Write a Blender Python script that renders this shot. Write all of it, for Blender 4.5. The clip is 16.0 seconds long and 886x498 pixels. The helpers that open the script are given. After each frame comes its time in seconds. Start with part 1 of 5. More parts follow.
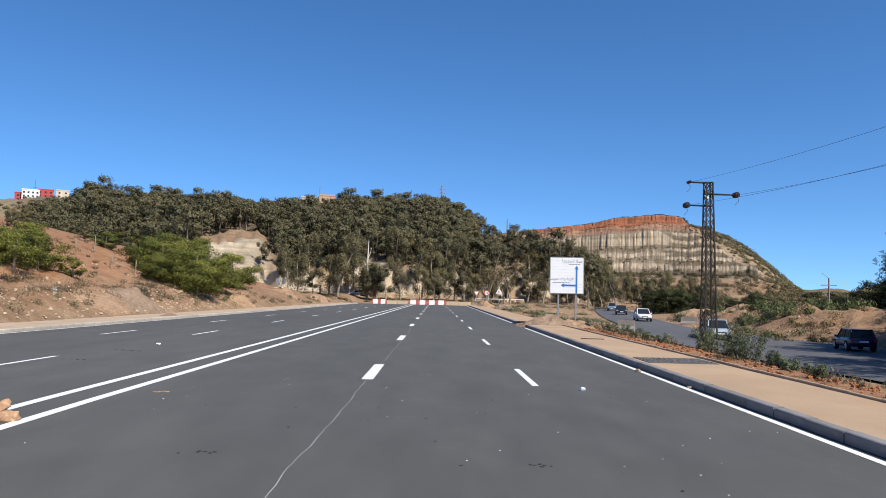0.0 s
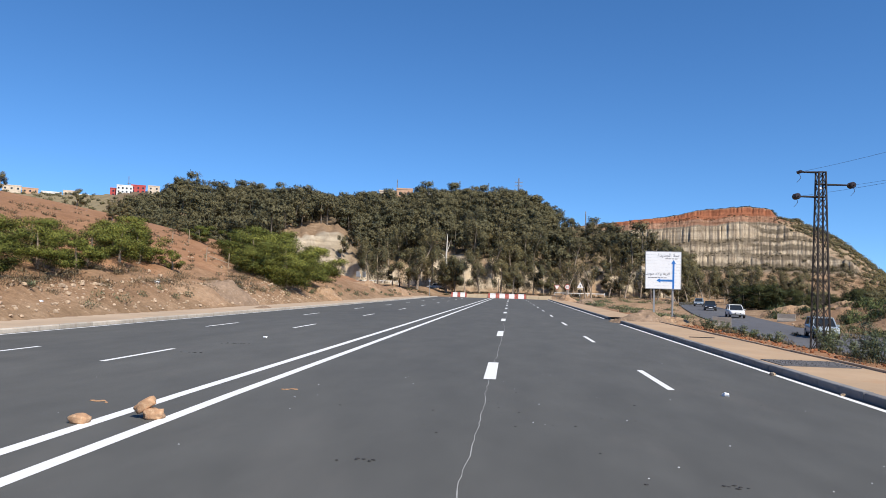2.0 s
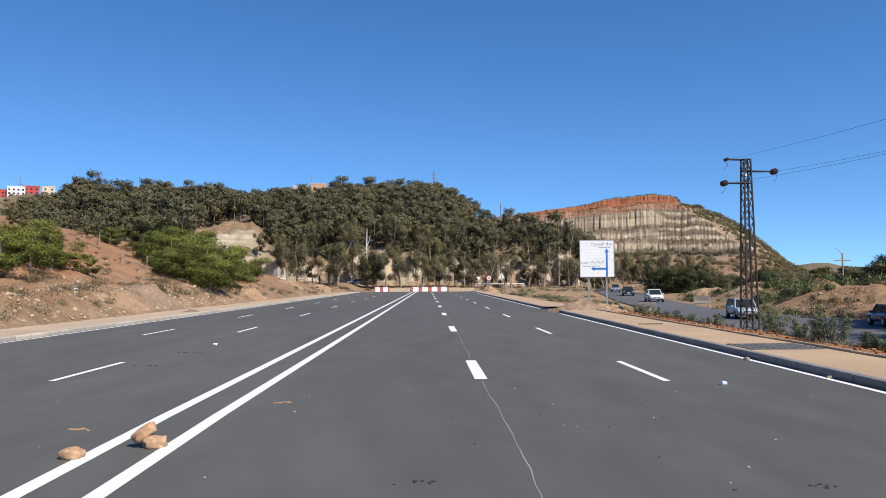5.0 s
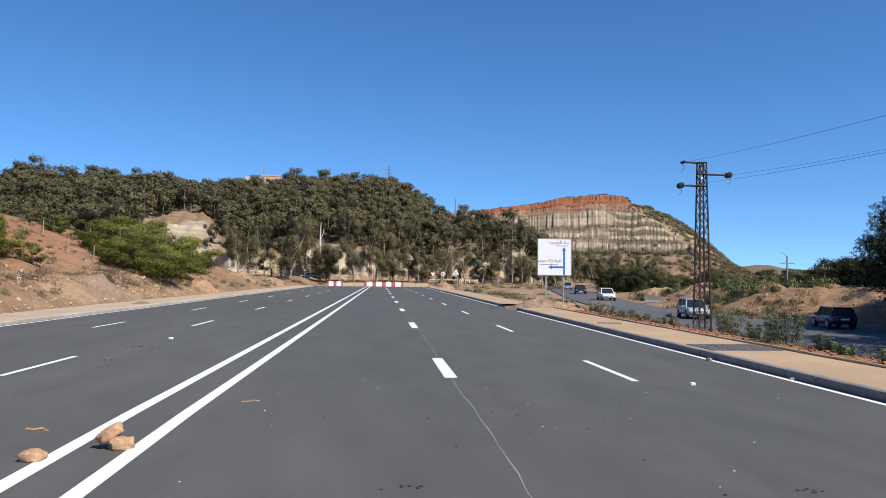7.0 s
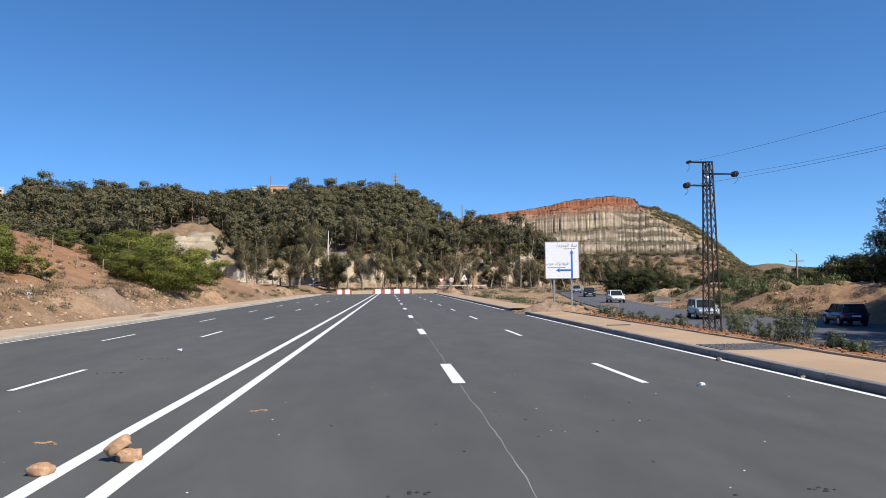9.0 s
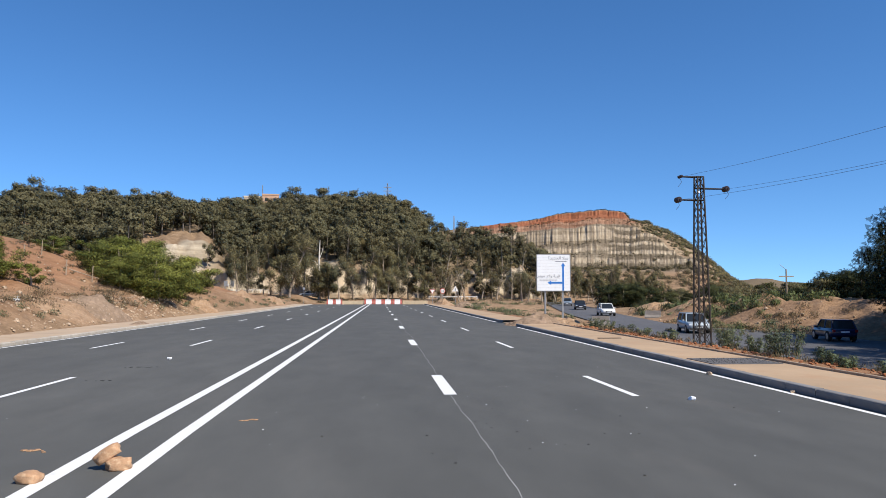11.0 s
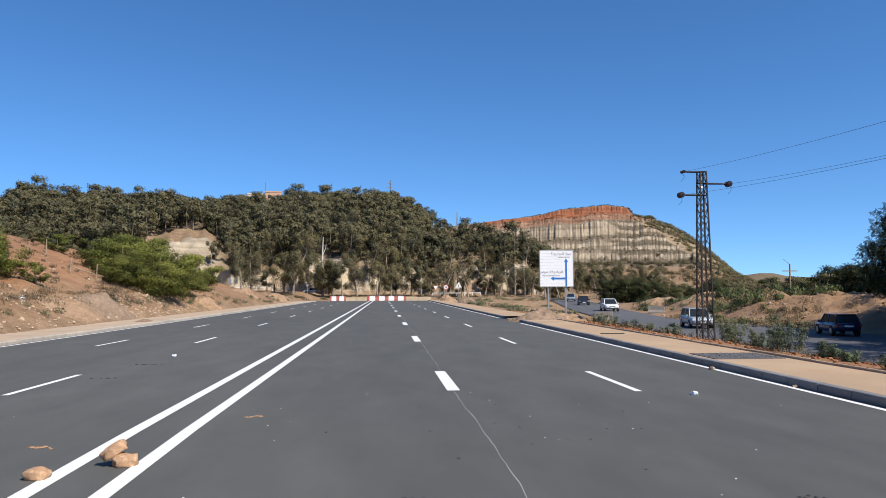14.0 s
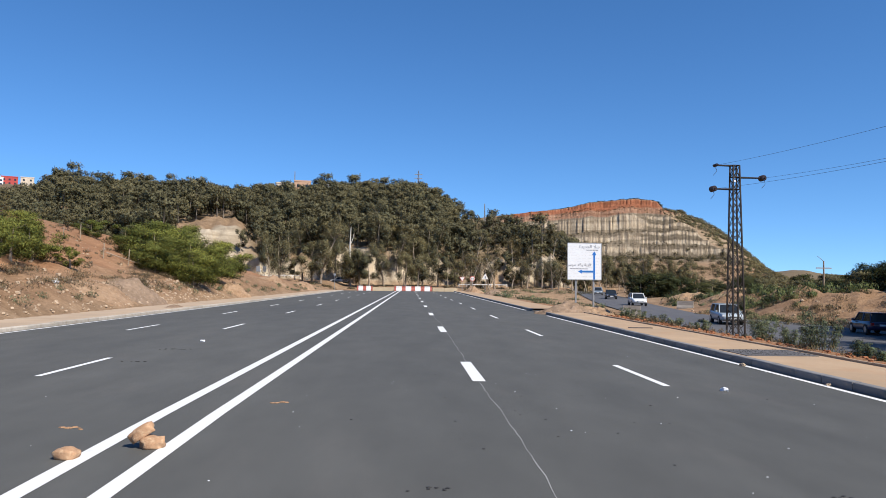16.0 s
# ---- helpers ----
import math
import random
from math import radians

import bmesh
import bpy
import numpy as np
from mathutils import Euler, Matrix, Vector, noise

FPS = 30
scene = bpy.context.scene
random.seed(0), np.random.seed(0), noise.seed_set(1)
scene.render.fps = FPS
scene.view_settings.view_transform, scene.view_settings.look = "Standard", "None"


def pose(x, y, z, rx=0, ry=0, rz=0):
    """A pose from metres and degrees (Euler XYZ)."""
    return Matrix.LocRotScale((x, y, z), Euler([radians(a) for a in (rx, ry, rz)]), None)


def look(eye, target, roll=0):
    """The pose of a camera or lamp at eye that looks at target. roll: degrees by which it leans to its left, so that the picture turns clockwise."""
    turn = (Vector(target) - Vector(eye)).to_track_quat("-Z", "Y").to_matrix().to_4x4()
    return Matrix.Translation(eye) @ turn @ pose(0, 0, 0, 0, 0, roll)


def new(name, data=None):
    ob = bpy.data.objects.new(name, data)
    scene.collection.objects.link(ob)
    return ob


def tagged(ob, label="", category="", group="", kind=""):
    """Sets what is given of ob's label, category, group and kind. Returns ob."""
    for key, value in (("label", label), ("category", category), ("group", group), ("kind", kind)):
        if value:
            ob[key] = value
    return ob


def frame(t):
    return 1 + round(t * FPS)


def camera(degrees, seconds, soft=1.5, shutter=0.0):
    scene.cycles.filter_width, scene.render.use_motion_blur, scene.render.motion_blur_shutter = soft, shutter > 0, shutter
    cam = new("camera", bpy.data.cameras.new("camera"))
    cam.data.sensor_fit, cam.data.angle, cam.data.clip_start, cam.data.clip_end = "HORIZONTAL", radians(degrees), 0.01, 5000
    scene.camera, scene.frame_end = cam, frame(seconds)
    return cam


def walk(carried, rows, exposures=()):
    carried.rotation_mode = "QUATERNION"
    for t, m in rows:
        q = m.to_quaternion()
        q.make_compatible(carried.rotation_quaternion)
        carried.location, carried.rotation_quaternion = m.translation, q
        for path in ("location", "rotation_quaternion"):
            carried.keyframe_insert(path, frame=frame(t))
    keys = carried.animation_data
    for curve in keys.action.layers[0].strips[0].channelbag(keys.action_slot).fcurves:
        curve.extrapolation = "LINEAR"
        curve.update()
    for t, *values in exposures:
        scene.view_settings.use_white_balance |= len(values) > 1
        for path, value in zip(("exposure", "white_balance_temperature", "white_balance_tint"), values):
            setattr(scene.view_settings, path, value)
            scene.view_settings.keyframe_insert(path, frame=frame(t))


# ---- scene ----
cam = camera(62.6, 16.0, 0.6)
PATH = [
    (0, (1.563, -4.556, 1.775), (1.564, -2.56, 1.905), 1.3),
    (0.5, (1.288, -4.405, 1.787), (1.102, -2.416, 1.887), 2.4),
    (1, (0.937, -4.27, 1.796), (0.734, -2.281, 1.821), 2.7),
    (1.5, (0.782, -4.067, 1.809), (0.649, -2.072, 1.847), -1.2),
    (2, (0.534, -3.967, 1.818), (0.331, -1.981, 1.924), 1.7),
    (2.5, (0.202, -3.902, 1.855), (0.146, -1.905, 1.942), 1.4),
    (3, (-0.05, -3.78, 1.87), (-0.216, -1.788, 1.949), 1.9),
    (3.5, (-0.309, -3.615, 1.9), (-0.507, -1.625, 1.945), -0.2),
    (4, (-0.512, -3.564, 1.919), (-0.601, -1.569, 2.035), 3.1),
    (4.5, (-0.769, -3.494, 1.931), (-0.727, -1.496, 2.011), 0.7),
    (5, (-0.909, -3.379, 1.892), (-0.878, -1.382, 1.983), -0.4),
    (5.2, (-1.035, -3.26, 1.92), (-0.964, -1.266, 2.054), -1.0),
    (7.5, (-1.274, -3.154, 1.926), (-1.111, -1.162, 1.997), 0.7),
    (8, (-1.24, -3.176, 1.909), (-1.119, -1.184, 2.039), -0.2),
    (8.5, (-1.227, -3.185, 1.923), (-1.147, -1.19, 2.05), -0.6),
    (9, (-1.216, -3.142, 1.914), (-1.078, -1.149, 2.009), -0.7),
    (11.5, (-1.252, -3.185, 1.913), (-1.086, -1.196, 2.042), 0.1),
    (12, (-1.24, -3.211, 1.908), (-1.067, -1.223, 2.036), 0.2),
    (12.5, (-1.235, -3.2, 1.914), (-1.047, -1.212, 2.025), -0.4),
    (13, (-1.24, -3.227, 1.926), (-1.035, -1.243, 2.075), -0.9),
    (13.5, (-1.237, -3.198, 1.921), (-1.038, -1.213, 2.052), -0.6),
    (14, (-1.24, -3.222, 1.919), (-1.087, -1.231, 2.034), -0.3),
    (14.5, (-1.218, -3.221, 1.922), (-1.1, -1.229, 2.056), -0.3),
    (15, (-1.197, -3.17, 1.915), (-1.055, -1.177, 2.006), -0.7),
    (15.5, (-1.228, -3.165, 1.925), (-1.098, -1.171, 1.992), -0.3),
    (16, (-1.245, -3.138, 1.892), (-1.166, -1.142, 1.983), 0.7),
]
walk(cam, [(t, look(eye, target, roll)) for t, eye, target, roll in PATH])

# ---- world, sun ----
SUN_AZ, SUN_EL = 138.0, 46.0          # degrees clockwise from +y, above the horizon
world = bpy.data.worlds.new("sky")
scene.world = world
world.use_nodes = True
wn, wl = world.node_tree.nodes, world.node_tree.links
sky = wn.new("ShaderNodeTexSky")
sky.sky_type, sky.sun_disc = "NISHITA", False
sky.sun_elevation, sky.sun_rotation = radians(SUN_EL), radians(SUN_AZ)
sky.altitude, sky.air_density, sky.dust_density, sky.ozone_density = 100, 0.72, 0.0, 2.6
deep = wn.new("ShaderNodeHueSaturation")
deep.inputs["Saturation"].default_value = 1.19
# the band of white haze at the horizon lies below the hills
up = wn.new("ShaderNodeVectorMath")
up.operation = "ADD"
up.inputs[1].default_value = (0, 0, 0.075)
wl.new(wn.new("ShaderNodeTexCoord").outputs["Generated"], up.inputs[0])
wl.new(up.outputs[0], sky.inputs["Vector"])
wl.new(sky.outputs[0], deep.inputs["Color"])
tint = wn.new("ShaderNodeMix")
tint.data_type, tint.blend_type = "RGBA", "MULTIPLY"
tint.inputs[0].default_value, tint.inputs[7].default_value = 1.0, (0.86, 0.99, 1.07, 1)
wl.new(deep.outputs[0], tint.inputs[6])
wl.new(tint.outputs[2], wn["Background"].inputs[0])
wn["Background"].inputs[1].default_value = 0.128
sun_data = bpy.data.lights.new("sun", "SUN")
sun_data.energy, sun_data.angle, sun_data.color = 4.7, radians(0.53), (1.0, 0.925, 0.81)
sun = new("sun", sun_data)
_a, _e = radians(SUN_AZ), radians(SUN_EL)
sun.matrix_world = look((math.sin(_a) * 300, math.cos(_a) * 300, 300 * math.tan(_e)), (0, 0, 0))
scene.view_settings.exposure = 0.41

# ---- materials ----
def nodes_of(name):
    m = bpy.data.materials.new(name)
    m.use_nodes = True
    return m, m.node_tree.nodes, m.node_tree.links, m.node_tree.nodes["Principled BSDF"]


def noise_node(n, l, scale, detail=4.0, coords=None, stretch=None, rough=0.6):
    t = n.new("ShaderNodeTexNoise")
    t.inputs["Scale"].default_value, t.inputs["Detail"].default_value = scale, detail
    t.inputs["Roughness"].default_value = rough
    if coords is not None:
        if stretch:
            mp = n.new("ShaderNodeMapping")
            mp.inputs["Scale"].default_value = stretch
            l.new(coords, mp.inputs[0])
            coords = mp.outputs[0]
        l.new(coords, t.inputs["Vector"])
    return t.outputs[0]


def ramp(n, l, fac, stops):
    r = n.new("ShaderNodeValToRGB")
    while len(r.color_ramp.elements) < len(stops):
        r.color_ramp.elements.new(0.5)
    for e, (p, c) in zip(r.color_ramp.elements, stops):
        e.position, e.color = p, (*c, 1) if len(c) == 3 else c
    l.new(fac, r.inputs[0])
    return r.outputs[0]


def blend(n, l, fac, a, b, kind="MIX"):
    m = n.new("ShaderNodeMix")
    m.data_type, m.blend_type = "RGBA", kind
    for socket, v in ((m.inputs[0], fac), (m.inputs[6], a), (m.inputs[7], b)):
        if isinstance(v, bpy.types.NodeSocket):
            l.new(v, socket)
        else:
            socket.default_value = v if not isinstance(v, tuple) else (*v, 1)
    return m.outputs[2]


def bump(n, l, p, fac, strength, distance):
    b = n.new("ShaderNodeBump")
    b.inputs["Strength"].default_value, b.inputs["Distance"].default_value = strength, distance
    l.new(fac, b.inputs["Height"])
    l.new(b.outputs[0], p.inputs["Normal"])


def position(n):
    return n.new("ShaderNodeNewGeometry").outputs["Position"]


def shade(c, k):
    return tuple(v * k for v in c)


def plain(name, colour, rough=0.6, metal=0.0, var=0.18, scale=3.0, fine=40.0, relief=0.1, depth=0.004, dirt=None, per_piece=0.0):
    """A painted, stony or metal surface: two scales of tone, some dirt, fine relief."""
    m, n, l, p = nodes_of(name)
    tc = n.new("ShaderNodeTexCoord").outputs["Object"]
    big, small = noise_node(n, l, scale, 5, tc), noise_node(n, l, fine, 4, tc)
    c = ramp(n, l, big, [(0.3, shade(colour, 1 - var)), (0.7, shade(colour, 1 + var * 0.6))])
    c = blend(n, l, 0.5, c, ramp(n, l, small, [(0.3, (1 - var,) * 3), (0.7, (1, 1, 1))]), "MULTIPLY")
    if dirt:
        spot = ramp(n, l, noise_node(n, l, scale * 2.3, 6, tc, rough=0.7), [(0.52, (0, 0, 0)), (0.72, (0.8, 0.8, 0.8))])
        c = blend(n, l, spot, c, dirt)
    if per_piece:
        rnd = n.new("ShaderNodeObjectInfo").outputs["Random"]
        c = blend(n, l, 1.0, c, ramp(n, l, rnd, [(0, (1 - per_piece,) * 3), (1, (1 + per_piece * 0.4,) * 3)]), "MULTIPLY")
    l.new(c, p.inputs["Base Color"])
    p.inputs["Roughness"].default_value, p.inputs["Metallic"].default_value = rough, metal
    if relief:
        bump(n, l, p, small, relief, depth)
    return m


def leafy(name, dark, light, tree_var=0.22):
    """Leaves: tone by leaf and by plant, half matt."""
    m, n, l, p = nodes_of(name)
    g = n.new("ShaderNodeNewGeometry")
    c = ramp(n, l, g.outputs["Random Per Island"], [(0.0, dark), (1.0, light)])
    patch = noise_node(n, l, 0.10, 3, g.outputs["Position"])
    c = blend(n, l, 1.0, c, ramp(n, l, patch, [(0.3, (0.80, 0.84, 0.78)), (0.7, (1.25, 1.16, 1.0))]), "MULTIPLY")
    rnd = n.new("ShaderNodeObjectInfo").outputs["Random"]
    c = blend(n, l, 1.0, c, ramp(n, l, rnd, [(0, (1 - tree_var,) * 3), (1, (1.1, 1.05, 0.95))]), "MULTIPLY")
    l.new(c, p.inputs["Base Color"])
    p.inputs["Roughness"].default_value = 0.7
    p.inputs["Specular IOR Level"].default_value = 0.15
    tr = n.new("ShaderNodeBsdfTranslucent")
    l.new(c, tr.inputs[0])
    # each spray leans with its clump, so that clumps shade as rounded masses
    a = n.new("ShaderNodeAttribute")
    a.attribute_name = "clump"
    vt = n.new("ShaderNodeVectorTransform")
    vt.vector_type, vt.convert_from, vt.convert_to = "NORMAL", "OBJECT", "WORLD"
    l.new(a.outputs["Vector"], vt.inputs[0])
    l.new(vt.outputs[0], p.inputs["Normal"])
    l.new(vt.outputs[0], tr.inputs["Normal"])
    mix = n.new("ShaderNodeMixShader")
    mix.inputs[0].default_value = 0.35
    l.new(p.outputs[0], mix.inputs[1])
    l.new(tr.outputs[0], mix.inputs[2])
    # gaps between the leaves of a spray
    gap = n.new("ShaderNodeMixShader")
    gap.inputs[0].default_value = 0.42
    l.new(mix.outputs[0], gap.inputs[1])
    l.new(n.new("ShaderNodeBsdfTransparent").outputs[0], gap.inputs[2])
    l.new(gap.outputs[0], n["Material Output"].inputs[0])
    return m


def asphalt(name, tone, blue=1.03):
    m, n, l, p = nodes_of(name)
    pos = position(n)
    c = ramp(n, l, noise_node(n, l, 0.12, 5, pos, (1, 0.25, 1)), [(0.3, (tone * 0.86, tone * 0.86, tone * 0.87 * blue)), (0.7, (tone * 1.12, tone * 1.11, tone * 1.1 * blue))])
    c = blend(n, l, 1.0, c, ramp(n, l, noise_node(n, l, 1.1, 6, pos, (1, 0.35, 1)), [(0.3, (0.84,) * 3), (0.7, (1.1,) * 3)]), "MULTIPLY")
    grit = noise_node(n, l, 140, 3, pos)
    c = blend(n, l, 1.0, c, ramp(n, l, grit, [(0.3, (0.7,) * 3), (0.7, (1.25,) * 3)]), "MULTIPLY")
    dust = ramp(n, l, noise_node(n, l, 0.5, 6, pos, (1, 0.3, 1), 0.7), [(0.55, (0, 0, 0)), (0.8, (0.34, 0.34, 0.34))])
    c = blend(n, l, dust, c, (0.16, 0.145, 0.13))
    l.new(c, p.inputs["Base Color"])
    p.inputs["Roughness"].default_value = 0.82
    p.inputs["Specular IOR Level"].default_value = 0.3
    bump(n, l, p, grit, 0.35, 0.004)
    return m


def road_paint(name, worn):
    m, n, l, p = nodes_of(name)
    pos = position(n)
    wear = ramp(n, l, noise_node(n, l, 2.2, 8, pos, rough=0.75), [(0.60, (0, 0, 0)), (0.78, (worn,) * 3)])
    c = blend(n, l, wear, (0.74, 0.74, 0.72), (0.2, 0.2, 0.2))
    l.new(c, p.inputs["Base Color"])
    p.inputs["Roughness"].default_value = 0.6
    bump(n, l, p, noise_node(n, l, 120, 3, pos), 0.2, 0.003)
    return m


def earth(name, a, b, speck, scale=0.6, relief=0.6):
    """Loose soil: blotches, clods and small pale stones."""
    m, n, l, p = nodes_of(name)
    pos = position(n)
    c = ramp(n, l, noise_node(n, l, scale, 6, pos), [(0.3, a), (0.7, b)])
    mid = noise_node(n, l, 5.0, 6, pos, rough=0.7)
    c = blend(n, l, 1.0, c, ramp(n, l, mid, [(0.3, (0.7,) * 3), (0.7, (1.18,) * 3)]), "MULTIPLY")
    vor = n.new("ShaderNodeTexVoronoi")
    vor.inputs["Scale"].default_value = 6.0
    l.new(pos, vor.inputs["Vector"])
    c = blend(n, l, ramp(n, l, vor.outputs["Distance"], [(0.10, (0.8,) * 3), (0.17, (0, 0, 0))]), c, speck)
    l.new(c, p.inputs["Base Color"])
    p.inputs["Roughness"].default_value = 0.95
    p.inputs["Specular IOR Level"].default_value = 0.1
    bump(n, l, p, mid, relief, 0.12)
    return m


def terrain_material():
    """Soil kinds by the sheet's own attributes: tan earth, red soil, pale cut rock, red rock, dry grass, scrub; the
    gullies' shade is painted in.
    """
    m, n, l, p = nodes_of("terrain")
    pos = position(n)

    def share(name):
        a = n.new("ShaderNodeAttribute")
        a.attribute_name = name
        return a.outputs["Fac"]

    big, mid, fine = noise_node(n, l, 0.05, 6, pos), noise_node(n, l, 0.5, 7, pos, rough=0.7), noise_node(n, l, 4.0, 6, pos, rough=0.7)
    tan = ramp(n, l, mid, [(0.3, (0.205, 0.132, 0.078)), (0.55, (0.31, 0.208, 0.128)), (0.75, (0.42, 0.305, 0.205))])
    red = ramp(n, l, mid, [(0.3, (0.235, 0.122, 0.064)), (0.7, (0.365, 0.205, 0.116))])
    dry = ramp(n, l, mid, [(0.3, (0.19, 0.155, 0.085)), (0.7, (0.34, 0.27, 0.165))])
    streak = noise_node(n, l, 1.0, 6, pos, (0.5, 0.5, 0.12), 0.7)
    # painted shade: the pale rock's colour darkens in its gullies, mixed with random streaks
    gully_shade = n.new("ShaderNodeMath")
    gully_shade.operation = "MULTIPLY_ADD"
    l.new(share("gully_shade"), gully_shade.inputs[0])
    gully_shade.inputs[1].default_value = 0.42
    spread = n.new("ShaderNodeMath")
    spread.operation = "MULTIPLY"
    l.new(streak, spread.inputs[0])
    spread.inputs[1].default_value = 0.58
    l.new(spread.outputs[0], gully_shade.inputs[2])
    cream = ramp(n, l, gully_shade.outputs[0], [(0.34, (0.15, 0.115, 0.08)), (0.5, (0.27, 0.215, 0.155)), (0.72, (0.48, 0.405, 0.30))])
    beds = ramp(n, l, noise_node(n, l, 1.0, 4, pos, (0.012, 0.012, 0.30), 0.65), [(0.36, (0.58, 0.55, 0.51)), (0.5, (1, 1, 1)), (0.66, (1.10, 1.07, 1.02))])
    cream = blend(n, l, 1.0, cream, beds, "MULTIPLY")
    rock = ramp(n, l, streak, [(0.3, (0.19, 0.068, 0.034)), (0.7, (0.36, 0.145, 0.078))])
    forest = ramp(n, l, mid, [(0.3, (0.10, 0.075, 0.045)), (0.7, (0.24, 0.175, 0.11))])
    c = blend(n, l, share("red"), tan, red)
    c = blend(n, l, share("dry"), c, dry)
    c = blend(n, l, share("forest"), c, forest)
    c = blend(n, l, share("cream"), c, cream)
    c = blend(n, l, blend(n, l, 1.0, share("talus"), ramp(n, l, mid, [(0.3, (0.55,) * 3), (0.6, (1, 1, 1))]), "MULTIPLY"), c, (0.10, 0.078, 0.052))
    c = blend(n, l, share("redrock"), c, blend(n, l, 0.6, rock, blend(n, l, 1.0, rock, beds, "MULTIPLY")))
    tufts = ramp(n, l, noise_node(n, l, 0.22, 5, pos, rough=0.75), [(0.56, (0, 0, 0)), (0.64, (0.85,) * 3)])
    c = blend(n, l, blend(n, l, 1.0, tufts, share("scrub"), "MULTIPLY"), c, (0.085, 0.075, 0.04))
    c = blend(n, l, 1.0, c, ramp(n, l, fine, [(0.3, (0.78,) * 3), (0.7, (1.12,) * 3)]), "MULTIPLY")
    c = blend(n, l, 1.0, c, ramp(n, l, big, [(0.3, (0.86,) * 3), (0.7, (1.1,) * 3)]), "MULTIPLY")
    l.new(c, p.inputs["Base Color"])
    p.inputs["Roughness"].default_value = 0.95
    p.inputs["Specular IOR Level"].default_value = 0.1
    bump(n, l, p, fine, 0.7, 0.15)
    return m


M_ASPHALT = asphalt("asphalt", 0.094, 0.92)
M_SIDE_ASPHALT = asphalt("old_asphalt", 0.105, 1.05)
M_PAINT = road_paint("road_paint", 0.35)
M_TERRAIN = terrain_material()
M_RED_SOIL = earth("red_soil", (0.27, 0.10, 0.045), (0.42, 0.19, 0.095), (0.55, 0.42, 0.30), 0.8)
M_TAN_SOIL = earth("tan_soil", (0.27, 0.168, 0.098), (0.40, 0.275, 0.178), (0.55, 0.46, 0.36), 0.9)
M_GREY_SOIL = earth("grey_soil", (0.22, 0.155, 0.105), (0.33, 0.235, 0.165), (0.5, 0.44, 0.38), 0.9)
M_WALK = plain("sandy_walk", (0.43, 0.30, 0.185), 0.95, var=0.16, scale=0.35, fine=18, relief=0.3, depth=0.01, dirt=(0.40, 0.24, 0.13))
M_PALE_WALK = plain("pale_walk", (0.46, 0.345, 0.24), 0.95, var=0.16, scale=0.35, fine=18, relief=0.3, depth=0.01, dirt=(0.40, 0.27, 0.16))
M_KERB = plain("kerb_concrete", (0.21, 0.205, 0.20), 0.9, var=0.16, scale=2, fine=50, relief=0.25, dirt=(0.30, 0.25, 0.20), per_piece=0.14)
M_EDGING = plain("edging_concrete", (0.42, 0.31, 0.21), 0.9, var=0.16, scale=2, fine=50, relief=0.25, per_piece=0.14)
M_CRACK = plain("crack_filler", (0.32, 0.32, 0.31), 0.9, relief=0)
M_STONE = plain("sandstone", (0.46, 0.27, 0.15), 0.9, var=0.3, scale=7, fine=60, relief=0.6, depth=0.01, dirt=(0.60, 0.45, 0.29))
M_RUBBLE = plain("rubble_stone", (0.48, 0.36, 0.25), 0.95, var=0.3, scale=3, fine=30, relief=0.5, depth=0.02, per_piece=0.2)
M_GRAVEL = plain("dark_gravel", (0.115, 0.11, 0.11), 0.9, var=0.3, scale=6, fine=60, relief=0.5, depth=0.01, per_piece=0.4)
M_STEEL = plain("weathered_steel", (0.034, 0.028, 0.026), 0.75, 0.2, var=0.3, scale=3, fine=30, dirt=(0.06, 0.032, 0.022))
M_GALV = plain("galvanised_steel", (0.32, 0.33, 0.34), 0.55, 0.5, var=0.15)
M_CABLE = plain("cable", (0.05, 0.05, 0.055), 0.6, relief=0)
M_CERAMIC = plain("glazed_insulator", (0.05, 0.035, 0.03), 0.25, relief=0)
M_BOARD = plain("sign_white", (0.78, 0.80, 0.82), 0.4, var=0.05, relief=0)
M_BLUE = plain("sign_blue", (0.02, 0.16, 0.52), 0.4, var=0.08, relief=0)
M_INK = plain("sign_ink", (0.19, 0.20, 0.23), 0.5, relief=0)
M_RED = plain("barrier_red", (0.44, 0.10, 0.075), 0.45, var=0.15, relief=0.05, dirt=(0.40, 0.16, 0.10))
M_WHITE = plain("barrier_white", (0.78, 0.76, 0.73), 0.5, var=0.08, relief=0.05, dirt=(0.6, 0.52, 0.42))
M_BEIGE = plain("beige_block", (0.55, 0.43, 0.28), 0.9, var=0.15, scale=1, relief=0.2)
M_CONCRETE = plain("old_concrete", (0.30, 0.27, 0.24), 0.92, var=0.25, scale=2, fine=30, relief=0.4, depth=0.01, dirt=(0.17, 0.14, 0.11))
M_BARK = plain("pale_bark", (0.36, 0.29, 0.22), 0.9, var=0.35, scale=0.8, fine=8, relief=0.4, depth=0.03, dirt=(0.16, 0.11, 0.08))
M_DARK_BARK = plain("grey_bark", (0.17, 0.14, 0.11), 0.9, var=0.35, scale=0.8, fine=8, relief=0.4, depth=0.03, dirt=(0.10, 0.08, 0.06))
M_KERB_PALE = plain("pale_kerb_concrete", (0.52, 0.46, 0.38), 0.9, var=0.2, scale=2, fine=50, relief=0.25, dirt=(0.38, 0.28, 0.19), per_piece=0.2)
M_STEM = plain("weed_stem", (0.19, 0.21, 0.12), 0.8, relief=0)
M_WOOD = plain("weathered_wood", (0.33, 0.26, 0.19), 0.9, var=0.25, scale=1.5, fine=25, relief=0.3)
